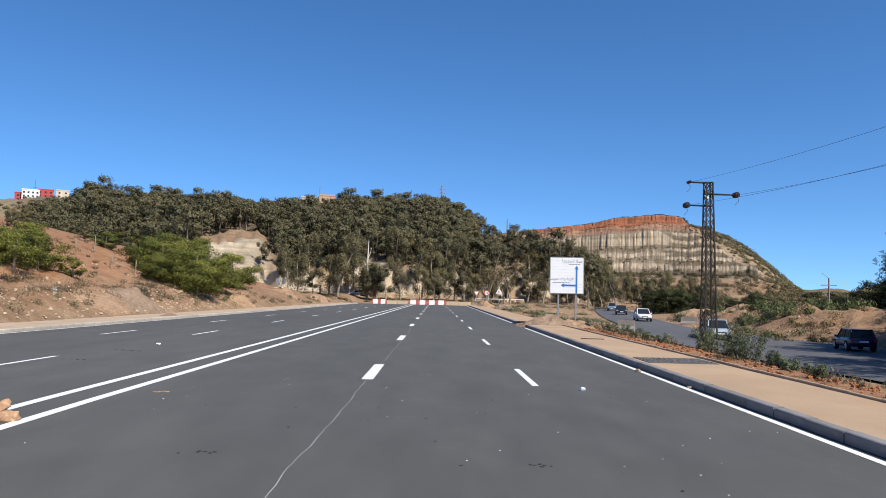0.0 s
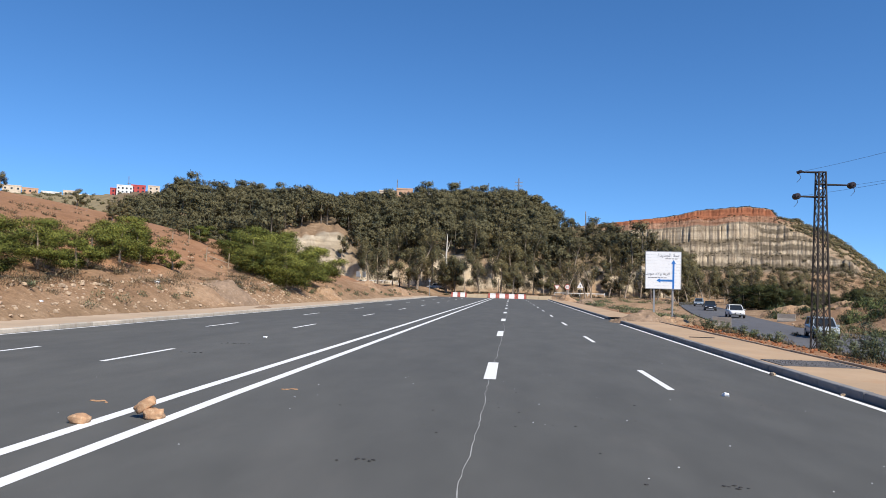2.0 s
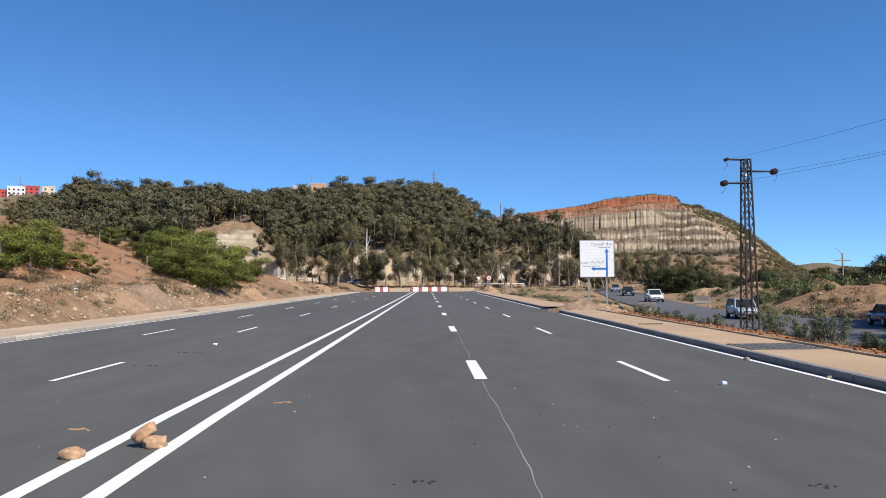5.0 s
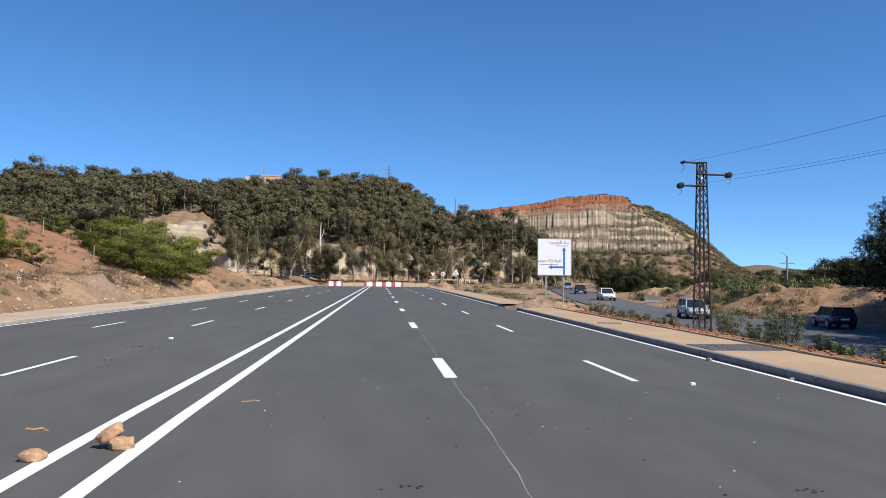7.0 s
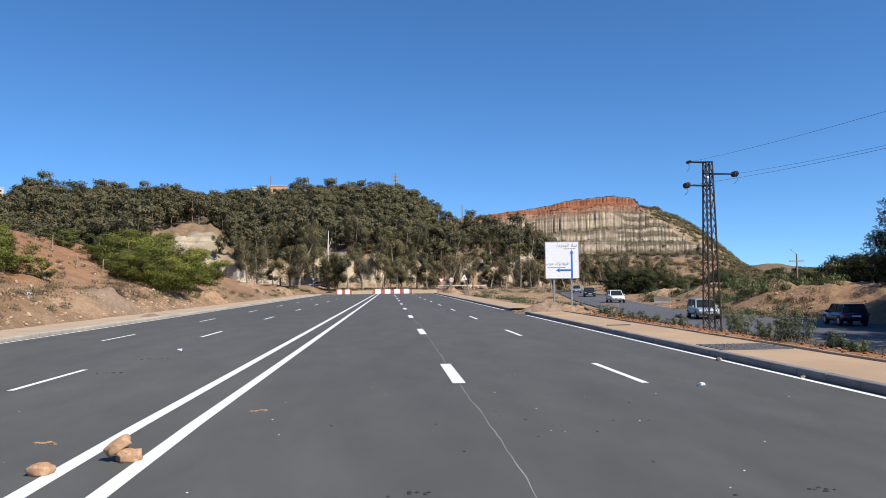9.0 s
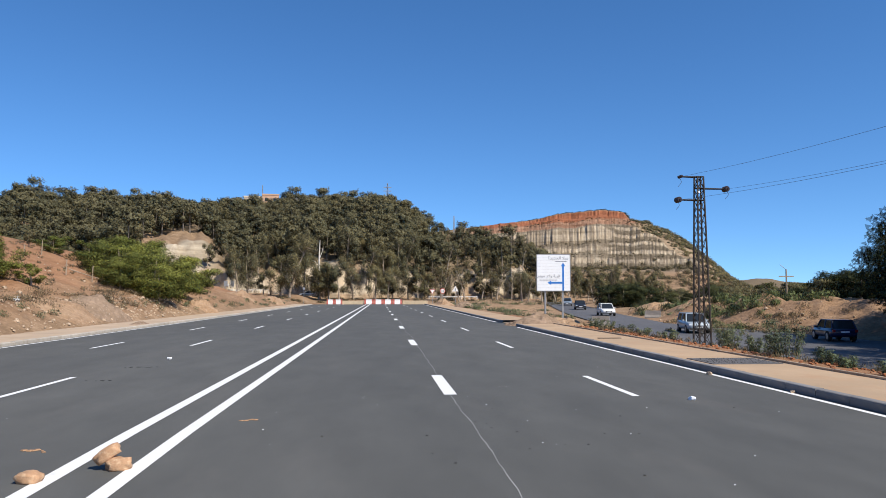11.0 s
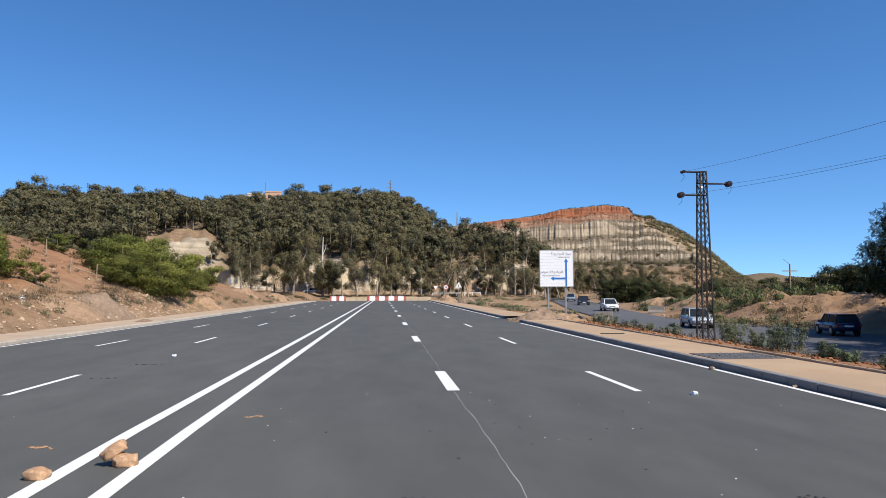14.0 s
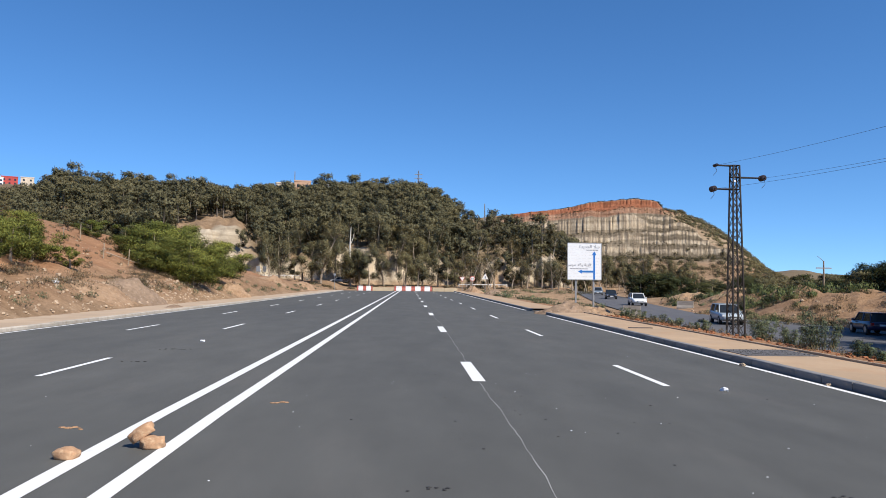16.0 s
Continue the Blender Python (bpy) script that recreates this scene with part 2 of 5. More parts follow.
M_LEAF_EUC = leafy("eucalyptus_leaf", (0.205, 0.196, 0.124), (0.310, 0.294, 0.190))
M_LEAF_EUC_LIGHT = leafy("dry_eucalyptus_leaf", (0.145, 0.130, 0.075), (0.345, 0.302, 0.190))
M_LEAF_ACACIA = leafy("acacia_leaf", (0.150, 0.185, 0.045), (0.340, 0.375, 0.115), 0.25)
M_LEAF_DARK = leafy("dark_shrub_leaf", (0.050, 0.064, 0.032), (0.130, 0.155, 0.075))
M_LEAF_REED = leafy("reed_leaf", (0.120, 0.170, 0.085), (0.240, 0.300, 0.165), 0.2)
M_LEAF_WEED = leafy("weed_leaf", (0.150, 0.200, 0.130), (0.300, 0.360, 0.250), 0.2)
M_LEAF_DRY = leafy("dry_scrub_leaf", (0.20, 0.165, 0.12), (0.37, 0.31, 0.23), 0.2)

# ---- the ground: one sheet from the road to the horizon ----
EYE_X, EYE_Y = -1.2, -3.3


def sstep(a, b, x):
    t = np.clip((x - a) / (b - a), 0, 1)
    return t * t * (3 - 2 * t)


def lattice(ix, iy, seed):
    h = np.sin(ix * 127.1 + iy * 311.7 + seed * 74.7) * 43758.5453
    return h - np.floor(h)


def vnoise(x, y, seed=0):
    ix, iy = np.floor(x), np.floor(y)
    fx, fy = x - ix, y - iy
    fx, fy = fx * fx * (3 - 2 * fx), fy * fy * (3 - 2 * fy)
    a, b = lattice(ix, iy, seed), lattice(ix + 1, iy, seed)
    c, d = lattice(ix, iy + 1, seed), lattice(ix + 1, iy + 1, seed)
    return (a * (1 - fx) + b * fx) * (1 - fy) + (c * (1 - fx) + d * fx) * fy - 0.5


def fbm(x, y, seed=0, octaves=4):
    return sum(vnoise(x * 2**k, y * 2**k, seed + k * 7) / 2**k for k in range(octaves))


# Ridge heights as rise over run seen from the road, by azimuth
RIDGE_AZ = [-90, -60, -45, -36, -30.5, -29.2, -28, -26.8, -25.5, -22.7, -16.8, -13.7, -10.8, -7.4, -3.1, 0.4, 2.6, 3.9, 6.1, 9, 11, 13, 15, 30]
RIDGE_SL = [0.05, 0.08, 0.093, 0.098, 0.104, 0.1075, 0.112, 0.121, 0.134, 0.131, 0.129, 0.122, 0.130, 0.137, 0.141, 0.134, 0.122, 0.104, 0.090, 0.069, 0.055, 0.038, 0.010, 0.0]
QUARRY_AZ = [-8, 3, 7.9, 10.5, 12.7, 13.6, 15.3, 17.2, 18.6, 20, 21.9, 24.2, 25.7, 27.4, 28.6, 31]
QUARRY_SL = [0.0, 0.080, 0.0935, 0.0985, 0.104, 0.1085, 0.111, 0.1135, 0.109, 0.099, 0.0826, 0.057, 0.041, 0.0217, 0.006, 0.0]
SIDE_Y = [-80, 0, 25, 40, 50, 73, 95, 110, 150, 200]
SIDE_X = [24, 23, 22.2, 21.3, 21.8, 24.9, 27.6, 30.0, 37.5, 48.0]
SIDE_Z = [-1.1, -1.1, -1.1, -1.1, -1.1, -1.0, -0.75, -0.55, -0.3, -0.1]


# The quarry's section: distance from the road and height of its beds, in one tall wall or in many steps
BED_R = [385, 390, 391.5, 397, 398.6, 405, 410, 418, 419.4, 425, 428, 431.5, 470]
BED_Z = [15.0, 18.5, 21.5, 25.0, 27.6, 31.4, 39.4, 42.4, 43.8, 46.2, 47.0, 52.8, 60.0]
STEP_R = [385, 389, 390.6, 395, 396.4, 401, 402.4, 407, 408.4, 413, 414.4, 420, 422, 427, 430.5, 470]
STEP_Z = [15.0, 17.8, 20.2, 22.8, 24.9, 27.6, 29.6, 32.2, 34.2, 36.9, 38.9, 41.9, 43.6, 46.0, 51.0, 60.0]


SIDE_WIDE = 6.0      # more asphalt on the far side, before the bend


def polar(x, y):
    return np.degrees(np.arctan2(x - EYE_X, y - EYE_Y)), np.hypot(x - EYE_X, y - EYE_Y)


def parts_of_land(x, y):
    """Height, soil shares and painted shade of the gullies at arrays of places."""
    az, r = polar(x, y)
    z = -1.1 * sstep(10.3, 17.5, x) * (1 - 0.8 * sstep(60, 150, y))
    # left bank, an even red slope behind rough spoil
    d = np.maximum(0, -18.2 - x)
    bank = np.minimum(0.25 * d, 5.0 + 0.15 * d)
    bank = 24.0 * (1 - np.exp(-bank / 24.0 * 1.4))
    bank *= 1 - 0.85 * sstep(92, 165, y)
    bank += np.maximum(-0.1, 0.55 * fbm(x * 0.45, y * 0.45, 3)) * sstep(0.3, 3, d) * (1 - sstep(14, 30, d)) + 0.16 * sstep(0, 0.3, d) + 0.4 * sstep(0.2, 2.5, d)
    z = z + bank
    # low berms beyond the end of the road
    open_ground = sstep(147, 152, y)
    z = z + open_ground * (0.5 * fbm(x * 0.09, y * 0.2, 5) + 0.9 * sstep(155, 178, y))
    berm = sstep(11.5, 16, x) * (1 - sstep(18, 21, az)) * sstep(60, 80, y)
    z = z + berm * (0.5 * fbm(x * 0.2, y * 0.2, 9) + 0.7 * np.exp(-((y - 118) / 4.0) ** 2) + 0.9 * np.exp(-((y - 150) / 4.0) ** 2))
    # wooded hill with a pale cut along its foot
    slope, reach = np.interp(az, RIDGE_AZ, RIDGE_SL), np.interp(az, [-60, -33, -29, -26, 0, 6, 20], [650, 650, 420, 320, 345, 330, 330])
    tall = slope * reach + 2 - 8.6 * sstep(-28.3, -26.5, az) * (1 - 0.5 * sstep(3.5, 8, az)) - 0.8 * sstep(-27.5, -25.5, az) * (1 - sstep(-23, -20, az))
    foot = 188 + 7 * fbm(az * 0.35, az * 0 + 2, 11) + 2.5 * fbm(az * 1.6, az * 0 + 5, 12, 3)
    u = np.clip((r - foot) / (reach - foot), 0, 1)
    cut = sstep(0, 9, r - foot) * sstep(-24, -15, az) * (1 - sstep(11.5, 14, az)) * (5.0 + 5.0 * fbm(az * 0.7, r * 0.02, 13) + 1.6 * fbm(az * 2.4, r * 0.10, 14, 3))
    hill = np.maximum(tall - cut, 0) * u**0.88 + np.minimum(cut, tall) + 1.6 * fbm(x * 0.05, y * 0.05, 17) * u
    # the clearing above the thicket: a white cliff under a bare brown brow
    brow = sstep(-20.0, -18.4, az) * (1 - sstep(-13.4, -12.0, az))
    edge = r + 5 * fbm(az * 0.8, az * 0, 15) + 1.6 * np.abs(fbm(az * 3.0, az * 0, 16, 2)) - 1.5 * (az + 16)
    hill = hill + (3.0 * sstep(203, 207, edge) + 1.0 * sstep(196, 200, edge)) * (1 - sstep(0.4, 0.9, u)) * brow
    hill = hill + 2.2 * fbm(x * 0.28, y * 0.28, 55, 3) * sstep(0, 4, r - foot) * (1 - sstep(14, 34, r - foot)) * sstep(-12, -8, az) * (1 - sstep(12, 15, az))
    hill *= 1 - 0.35 * sstep(1.05, 2.2, r / reach)
    # quarried hill: level beds cut into benches with gullied walls, an untouched flank
    crest = np.interp(az, QUARRY_AZ, QUARRY_SL)
    warp = 1.2 * fbm(az * 0.6, r * 0.03, 22, 1)
    bed = np.searchsorted([396, 403, 416.5, 426.5], r).astype(float)
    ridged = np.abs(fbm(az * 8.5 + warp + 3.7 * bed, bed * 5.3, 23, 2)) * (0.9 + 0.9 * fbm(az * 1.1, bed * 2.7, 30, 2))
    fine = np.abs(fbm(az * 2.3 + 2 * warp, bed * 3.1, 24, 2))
    v = np.clip((r - 385) / 85, 0, 1)
    nat = sstep(-0.5, 0.5, az - (19.4 + 4.4 * (1 - sstep(0.0, 0.52, v))) + 1.2 * fbm(az * 0.7, r * 0.03, 25))
    broken = sstep(16.5, 19, az + 1.5 * fbm(az * 0.5, r * 0.02, 20))
    back = r - 5.0 * fbm(az * 0.45, az * 0 + 3, 21, 3) - (2.6 + 1.6 * (bed == 2)) * ridged - 1.2 * fine
    dip = -4.0 * (1 - sstep(9, 15, az)) + 1.6 * fbm(az * 0.8, az * 0, 26, 3)
    whole = np.interp(back, BED_R, BED_Z)
    stepped = np.interp(back, STEP_R, STEP_Z)
    beds = whole * (1 - broken) + stepped * broken + dip * sstep(392, 402, r)
    brim = crest * 434 + 2 + 0.5 * fbm(az * 2.5, r * 0.02, 28, 2)
    flank = 15 + np.maximum(crest * 470 + 2 - 15, 0) * v**0.85
    low = np.minimum(15.0, (crest * 470 + 2) * 0.45)
    rise = sstep(285, 385, r)
    cutting = np.where(r < 385, low * rise, np.minimum(np.maximum(beds, low), np.maximum(brim, low)))
    natural = np.where(r < 385, low * rise, np.maximum(flank - 15 + low, low))
    natural = np.minimum(natural, crest * np.maximum(r, 285) + 2)
    quarry = cutting * (1 - nat) + natural * nat
    quarry = np.where(r < 285, 0, quarry) * (1 - 0.5 * sstep(490, 900, r)) + (0.9 * fbm(x * 0.09, y * 0.09, 29) * rise * nat)
    high = np.maximum(hill, quarry)
    # spoil bank and heaps across the side road
    ragged = r + 5 * fbm(x * 0.16, y * 0.16, 31)
    spoil = 2.0 * sstep(59, 70, ragged) * sstep(20.0, 28.5, az + 3 * fbm(r * 0.1, az * 0.2, 33)) * (1 - sstep(60, 75, az))
    spoil = spoil * (1 - 0.45 * sstep(75, 110, r)) + (0.9 * fbm(x * 0.3, y * 0.3, 35) + 0.8 * np.abs(fbm(x * 0.7, y * 0.7, 39))) * sstep(60, 66, r) * sstep(18, 24, az) * (1 - sstep(120, 150, r))
    for mx, my, mr, mh in ((33.0, 80, 4.8, 1.7), (31.0, 62.5, 5.0, 0.7), (37.5, 70, 4.2, 0.6), (36, 88, 4.0, 1.2), (17.8, 63.3, 3.0, 0.6)):
        spoil = spoil + mh * np.exp(-((x - mx) ** 2 + (y - my) ** 2) / mr**2) * (1 + 0.25 * fbm(x * 0.5, y * 0.5, 37))
    z = z + spoil
    # distant country all round
    far = 66 * sstep(1500, 2700, r) * (0.75 + 0.6 * fbm(az * 0.16, r * 0.0004, 41)) * (1 - 0.0 * az)
    z = np.where(r > 180, np.maximum(z, high), z + high * sstep(150, 180, r)) + far
    # beds for the roads
    on_road = sstep(-17.2, -15.4, x) * (1 - sstep(7.4, 9.0, x)) * (1 - sstep(145.5, 147.5, y))
    z = z * (1 - on_road) - 0.35 * on_road
    cx, cz = np.interp(y, SIDE_Y, SIDE_X), np.interp(y, SIDE_Y, SIDE_Z)
    near = 1 - np.where(x > cx, sstep(3.8, 13.0, x - cx - SIDE_WIDE * (1 - sstep(46, 72, y))), sstep(3.8, 6.0, cx - x))
    near = near * (y < 200)
    z = z * (1 - near) + (cz - 0.12) * near
    # soil shares, and the shade painted into the quarry's gullies
    share = {}
    share["red"] = np.clip(sstep(0.2, 2, d) * (0.35 + 0.65 * sstep(4, 9, d + 4 * fbm(x * 0.2, y * 0.2, 43))) * (1 - sstep(110, 190, y)), 0, 1)
    share["red"] = np.maximum(share["red"], sstep(8.8, 9.4, x) * (1 - sstep(11.3, 13.0, x + fbm(x * 0.6, y * 0.6, 45))) * (1 - sstep(60, 90, y)))
    share["red"] = np.maximum(share["red"], 0.55 * sstep(0.1, 0.35, fbm(x * 0.06, y * 0.12, 47)) * open_ground * (1 - sstep(170, 190, r)))
    share["red"] = np.maximum(share["red"], (0.3 + 0.3 * fbm(x * 0.12, y * 0.12, 48)) * sstep(0.15, 0.7, spoil))
    share["dry"] = np.maximum(sstep(-28.5, -31, az) * sstep(120, 180, r), sstep(600, 900, r))
    share["forest"] = (1 - 0.8 * brow * (1 - sstep(228, 240, r))) * sstep(0.02, 0.12, u) * sstep(-31, -28, az) * (1 - sstep(9, 16, az)) * (1 - sstep(600, 900, r))
    share["forest"] = np.maximum(share["forest"], 0.85 * sstep(900, 1500, r))
    share["cream"] = np.maximum(sstep(1, 3, r - foot) * (1 - sstep(7, 13, r - foot)) * np.clip(0.75 + 1.5 * fbm(az * 1.5, r * 0.15, 52, 3), 0, 1) * sstep(-24, -15, az) * (1 - sstep(12, 14, az)),
                                brow * sstep(192, 196, edge) * (1 - sstep(208.5, 212, edge)))
    quarried = sstep(352, 380, r + 10 * fbm(az * 0.8, r * 0.03, 54)) * (1 - sstep(520, 700, r)) * sstep(5, 8, az) * (1 - sstep(29, 31, az)) * (quarry > hill)
    level = quarry - dip + 0.9 * fbm(az * 0.6, az * 0, 49)
    lift = quarry / np.maximum(crest * 470 + 2, 1)
    pitch = lambda rs, zs: (np.diff(zs) / np.diff(rs))[np.clip(np.searchsorted(rs, back) - 1, 0, len(rs) - 2)]
    steep = pitch(BED_R, BED_Z) * (1 - broken) + pitch(STEP_R, STEP_Z) * broken
    brimmed = sstep(-0.25, 0.0, quarry - brim) * (1 - nat) * sstep(9.5, 11, az)
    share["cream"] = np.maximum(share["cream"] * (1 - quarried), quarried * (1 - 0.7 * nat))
    share["talus"] = np.maximum(quarried * (1 - nat) * (1 - sstep(0.75, 1.2, steep)) * (1 - 0.35 * sstep(39, 41, level)) * (0.75 + 0.25 * broken), brimmed)
    # shade put into the colour: dark where the ribs' pattern runs low
    share["gully_shade"] = np.clip(0.42 + 1.1 * ridged + 0.5 * fine, 0, 1)
    share["gully_shade"] = np.where(r < 300, 0.92 + 0.08 * share["gully_shade"], share["gully_shade"])
    share["redrock"] = quarried * (0.55 * sstep(40.0, 41.0, level) + 0.45 * sstep(43.8, 45.2, level)) * (1 - nat) * (1 - 0.85 * brimmed)
    share["scrub"] = np.maximum(quarried * nat, share["dry"] * 0.8)
    share["dry"] = np.maximum(share["dry"], quarried * nat * 0.3 * sstep(0.3, 1.0, lift))
    return z, share


def land(x, y):
    return float(parts_of_land(np.array([float(x)]), np.array([float(y)]))[0][0])


def mesh_from(name, verts, faces, material, smooth=True):
    """A mesh from numpy arrays; faces all quads or all triangles; three more columns give leaf sprays their lean."""
    me = bpy.data.meshes.new(name)
    faces = np.asarray(faces, np.int32)
    k = faces.shape[1]
    me.vertices.add(len(verts))
    verts = np.asarray(verts, np.float32)
    me.vertices.foreach_set("co", np.ascontiguousarray(verts[:, :3]).ravel())
    me.loops.add(faces.size)
    me.loops.foreach_set("vertex_index", faces.ravel())
    me.polygons.add(len(faces))
    me.polygons.foreach_set("loop_start", np.arange(0, faces.size, k, dtype=np.int32))
    me.polygons.foreach_set("use_smooth", np.full(len(faces), smooth))
    me.materials.append(material)
    me.update(calc_edges=True)
    if verts.shape[1] == 6:
        me.attributes.new("clump", "FLOAT_VECTOR", "POINT").data.foreach_set("vector", np.ascontiguousarray(verts[:, 3:]).ravel())
    return me


def grid_faces(rows, cols, wrap=False):
    i, j = np.meshgrid(np.arange(rows - 1), np.arange(cols if wrap else cols - 1), indexing="ij")
    a, b = i * cols + j, i * cols + (j + 1) % cols
    return np.stack([a, b, b + cols, a + cols], -1).reshape(-1, 4)


def build_ground():
    rings = np.concatenate([np.arange(2.5, 60, 0.9), np.arange(60, 90, 0.8), np.arange(90, 180, 1.6), np.arange(180, 232, 1.0), np.arange(232, 384, 3.2), np.arange(384, 398, 0.8), np.arange(398, 436, 0.62), np.arange(436, 474, 2.0),
                            np.arange(476, 560, 8), np.geomspace(570, 4600, 44)])
    spokes = np.concatenate([np.arange(-180, -46, 4.0), np.arange(-46, 5, 0.25), np.arange(5, 8, 0.15), np.arange(8, 24.5, 0.06), np.arange(24.5, 29, 0.12), np.arange(29, 46, 0.25), np.arange(46, 180, 4.0)])
    rr, aa = np.meshgrid(rings, np.radians(spokes), indexing="ij")
    x, y = EYE_X + rr * np.sin(aa), EYE_Y + rr * np.cos(aa)
    z, share = parts_of_land(x.ravel(), y.ravel())
    verts = np.stack([x.ravel(), y.ravel(), z], -1)
    faces = grid_faces(len(rings), len(spokes), True)[:, ::-1]
    me = mesh_from("ground", verts, faces, M_TERRAIN)
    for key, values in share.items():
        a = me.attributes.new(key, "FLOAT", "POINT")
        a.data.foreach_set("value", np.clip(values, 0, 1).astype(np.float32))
    return tagged(new("ground", me), "tan and red earth rising to wooded and quarried hills", "ground", kind="structure")


build_ground()

# ---- builders ----
def thing(name, m, label, category, group="", kind=""):
    """An empty at a thing's base, which carries its parts."""
    e = new(name)
    e.empty_display_size = 0.1
    e.matrix_basis = m
    return tagged(e, label, category, group, kind)


def part(name, bm, material, parent=None, label="", smooth=False):
    """Links a bmesh as one mesh object under a thing or part."""
    me = bpy.data.meshes.new(name)
    bmesh.ops.recalc_face_normals(bm, faces=bm.faces)
    bm.to_mesh(me)
    bm.free()
    me.materials.append(material)
    if smooth:
        me.polygons.foreach_set("use_smooth", [True] * len(me.polygons))
    ob = new(name, me)
    ob.parent = parent
    if label:
        ob["label"] = label
    return ob


def put(name, me, parent=None, m=None, label=""):
    """Links a ready mesh, which may be shared."""
    ob = new(name, me)
    ob.parent = parent
    if m is not None:
        ob.matrix_basis = m
    if label:
        ob["label"] = label
    return ob


def box(bm, x0, x1, y0, y1, z0, z1, bevel=0.0):
    made = bmesh.ops.create_cube(bm, size=1.0, matrix=Matrix.Translation(((x0 + x1) / 2, (y0 + y1) / 2, (z0 + z1) / 2)) @ Matrix.Diagonal((x1 - x0, y1 - y0, z1 - z0, 1)))
    if bevel:
        edges = {e for v in made["verts"] for e in v.link_edges}
        bmesh.ops.bevel(bm, geom=list(edges), offset=bevel, segments=2, profile=0.6, affect="EDGES")
    return bm


def boxed(x0, x1, y0, y1, z0, z1, bevel=0.0):
    return box(bmesh.new(), x0, x1, y0, y1, z0, z1, bevel)


def rod(bm, a, b, ra, rb=None, sides=8):
    """A tapered bar from a to b."""
    a, b = Vector(a), Vector(b)
    d = b - a
    m = Matrix.Translation((a + b) / 2) @ d.to_track_quat("Z", "Y").to_matrix().to_4x4()
    bmesh.ops.create_cone(bm, cap_ends=True, segments=sides, radius1=ra, radius2=ra if rb is None else rb, depth=d.length, matrix=m)
    return bm


def prism(bm, outline, y0, y1):
    """A shape in x and z, drawn out along y."""
    front = [bm.verts.new((x, y0, z)) for x, z in outline]
    back = [bm.verts.new((x, y1, z)) for x, z in outline]
    bm.faces.new(front)
    bm.faces.new(back[::-1])
    for k in range(len(outline)):
        j = (k + 1) % len(outline)
        bm.faces.new((front[k], back[k], back[j], front[j]))
    return bm


def boulder(seed, sx, sy, sz, rough=0.22, cuts=2):
    """An uneven stone on z = 0."""
    bm = bmesh.new()
    bmesh.ops.create_icosphere(bm, subdivisions=cuts + 1, radius=1.0)
    for v in bm.verts:
        p = v.co.copy()
        k = 1 + rough * noise.noise(p * 1.3 + Vector((seed * 3.1, seed, 0))) * 1.6 + rough * 0.4 * noise.noise(p * 4 + Vector((seed, 0, 9)))
        p *= k
        p.x, p.y, p.z = (math.tanh(c * 1.15) for c in p)
        v.co = Vector((p.x * sx, p.y * sy, max(p.z, -0.62) * sz))
    low = min(v.co.z for v in bm.verts)
    for v in bm.verts:
        v.co.z -= low
    return bm


def heap(name, x, y, rx, ry, h, material, seed, label, z=None):
    """A pile of loose earth: a rough dome that runs out at its foot."""
    n = 44
    g = np.linspace(-1.15, 1.15, n)
    gx, gy = np.meshgrid(g, g, indexing="ij")
    rad = np.hypot(gx, gy) + 0.22 * fbm(gx * 2, gy * 2, seed)
    top = h * np.clip(1 - rad, 0, None) ** 0.8 * (1 + 0.35 * fbm(gx * 3, gy * 3, seed + 2)) + 0.22 * h * fbm(gx * 7, gy * 7, seed + 4) * (rad < 0.95) - 0.06
    base = land(x, y) if z is None else z
    if z is None:
        top = top + parts_of_land((x + gx * rx).ravel(), (y + gy * ry).ravel())[0].reshape(n, n) - base
    verts = np.stack([gx * rx, gy * ry, top], -1).reshape(-1, 3)
    me = mesh_from(name, verts, grid_faces(n, n), material)
    ob = put(name, me, None, pose(x, y, base))
    return tagged(ob, label, "dirt pile")


# ---- the new road ----
ROAD_L, ROAD_R, ROAD_END = -15.25, 6.82, 143.0


def sheet(name, x0, x1, y0, y1, z, material, nx, ny, sway=0.0):
    gx, gy = np.meshgrid(np.linspace(x0, x1, nx), np.linspace(y0, y1, ny), indexing="ij")
    zz = z + sway * fbm(gx * 0.3, gy * 0.3, 61)
    return mesh_from(name, np.stack([gx, gy, zz], -1).reshape(-1, 3), grid_faces(nx, ny), material)


road = tagged(put("road", sheet("road", ROAD_L - 0.05, ROAD_R + 0.05, -60, ROAD_END + 2, 0.0, M_ASPHALT, 24, 120)),
              "smooth new dark grey asphalt road of several lanes", "road", kind="structure")


def stripe(x, y0, y1, w, material=M_PAINT, lean=0.0, bend=0.0):
    """One painted mark, a thin skin on the asphalt."""
    bm = bmesh.new()
    cuts = max(1, int((y1 - y0) / 6))
    ring = []
    for k in range(cuts + 1):
        y = y0 + (y1 - y0) * k / cuts
        ring.append([bm.verts.new((x + lean * (y - y0) + bend * min(10, max(0, 7 - y)) + s * w / 2, y, 0.004)) for s in (-1, 1)])
    for a, b in zip(ring, ring[1:]):
        bm.faces.new((a[0], a[1], b[1], b[0]))
    return part("road_marking", bm, material, road)


for cx in (-4.745, -3.985):
    stripe(cx, -60, ROAD_END - 1, 0.20, bend=0.015)
stripe(6.62, -60, 39.5, 0.13)
stripe(6.62, 47.5, ROAD_END - 2, 0.13)
stripe(-15.0, -60, ROAD_END - 2, 0.13)
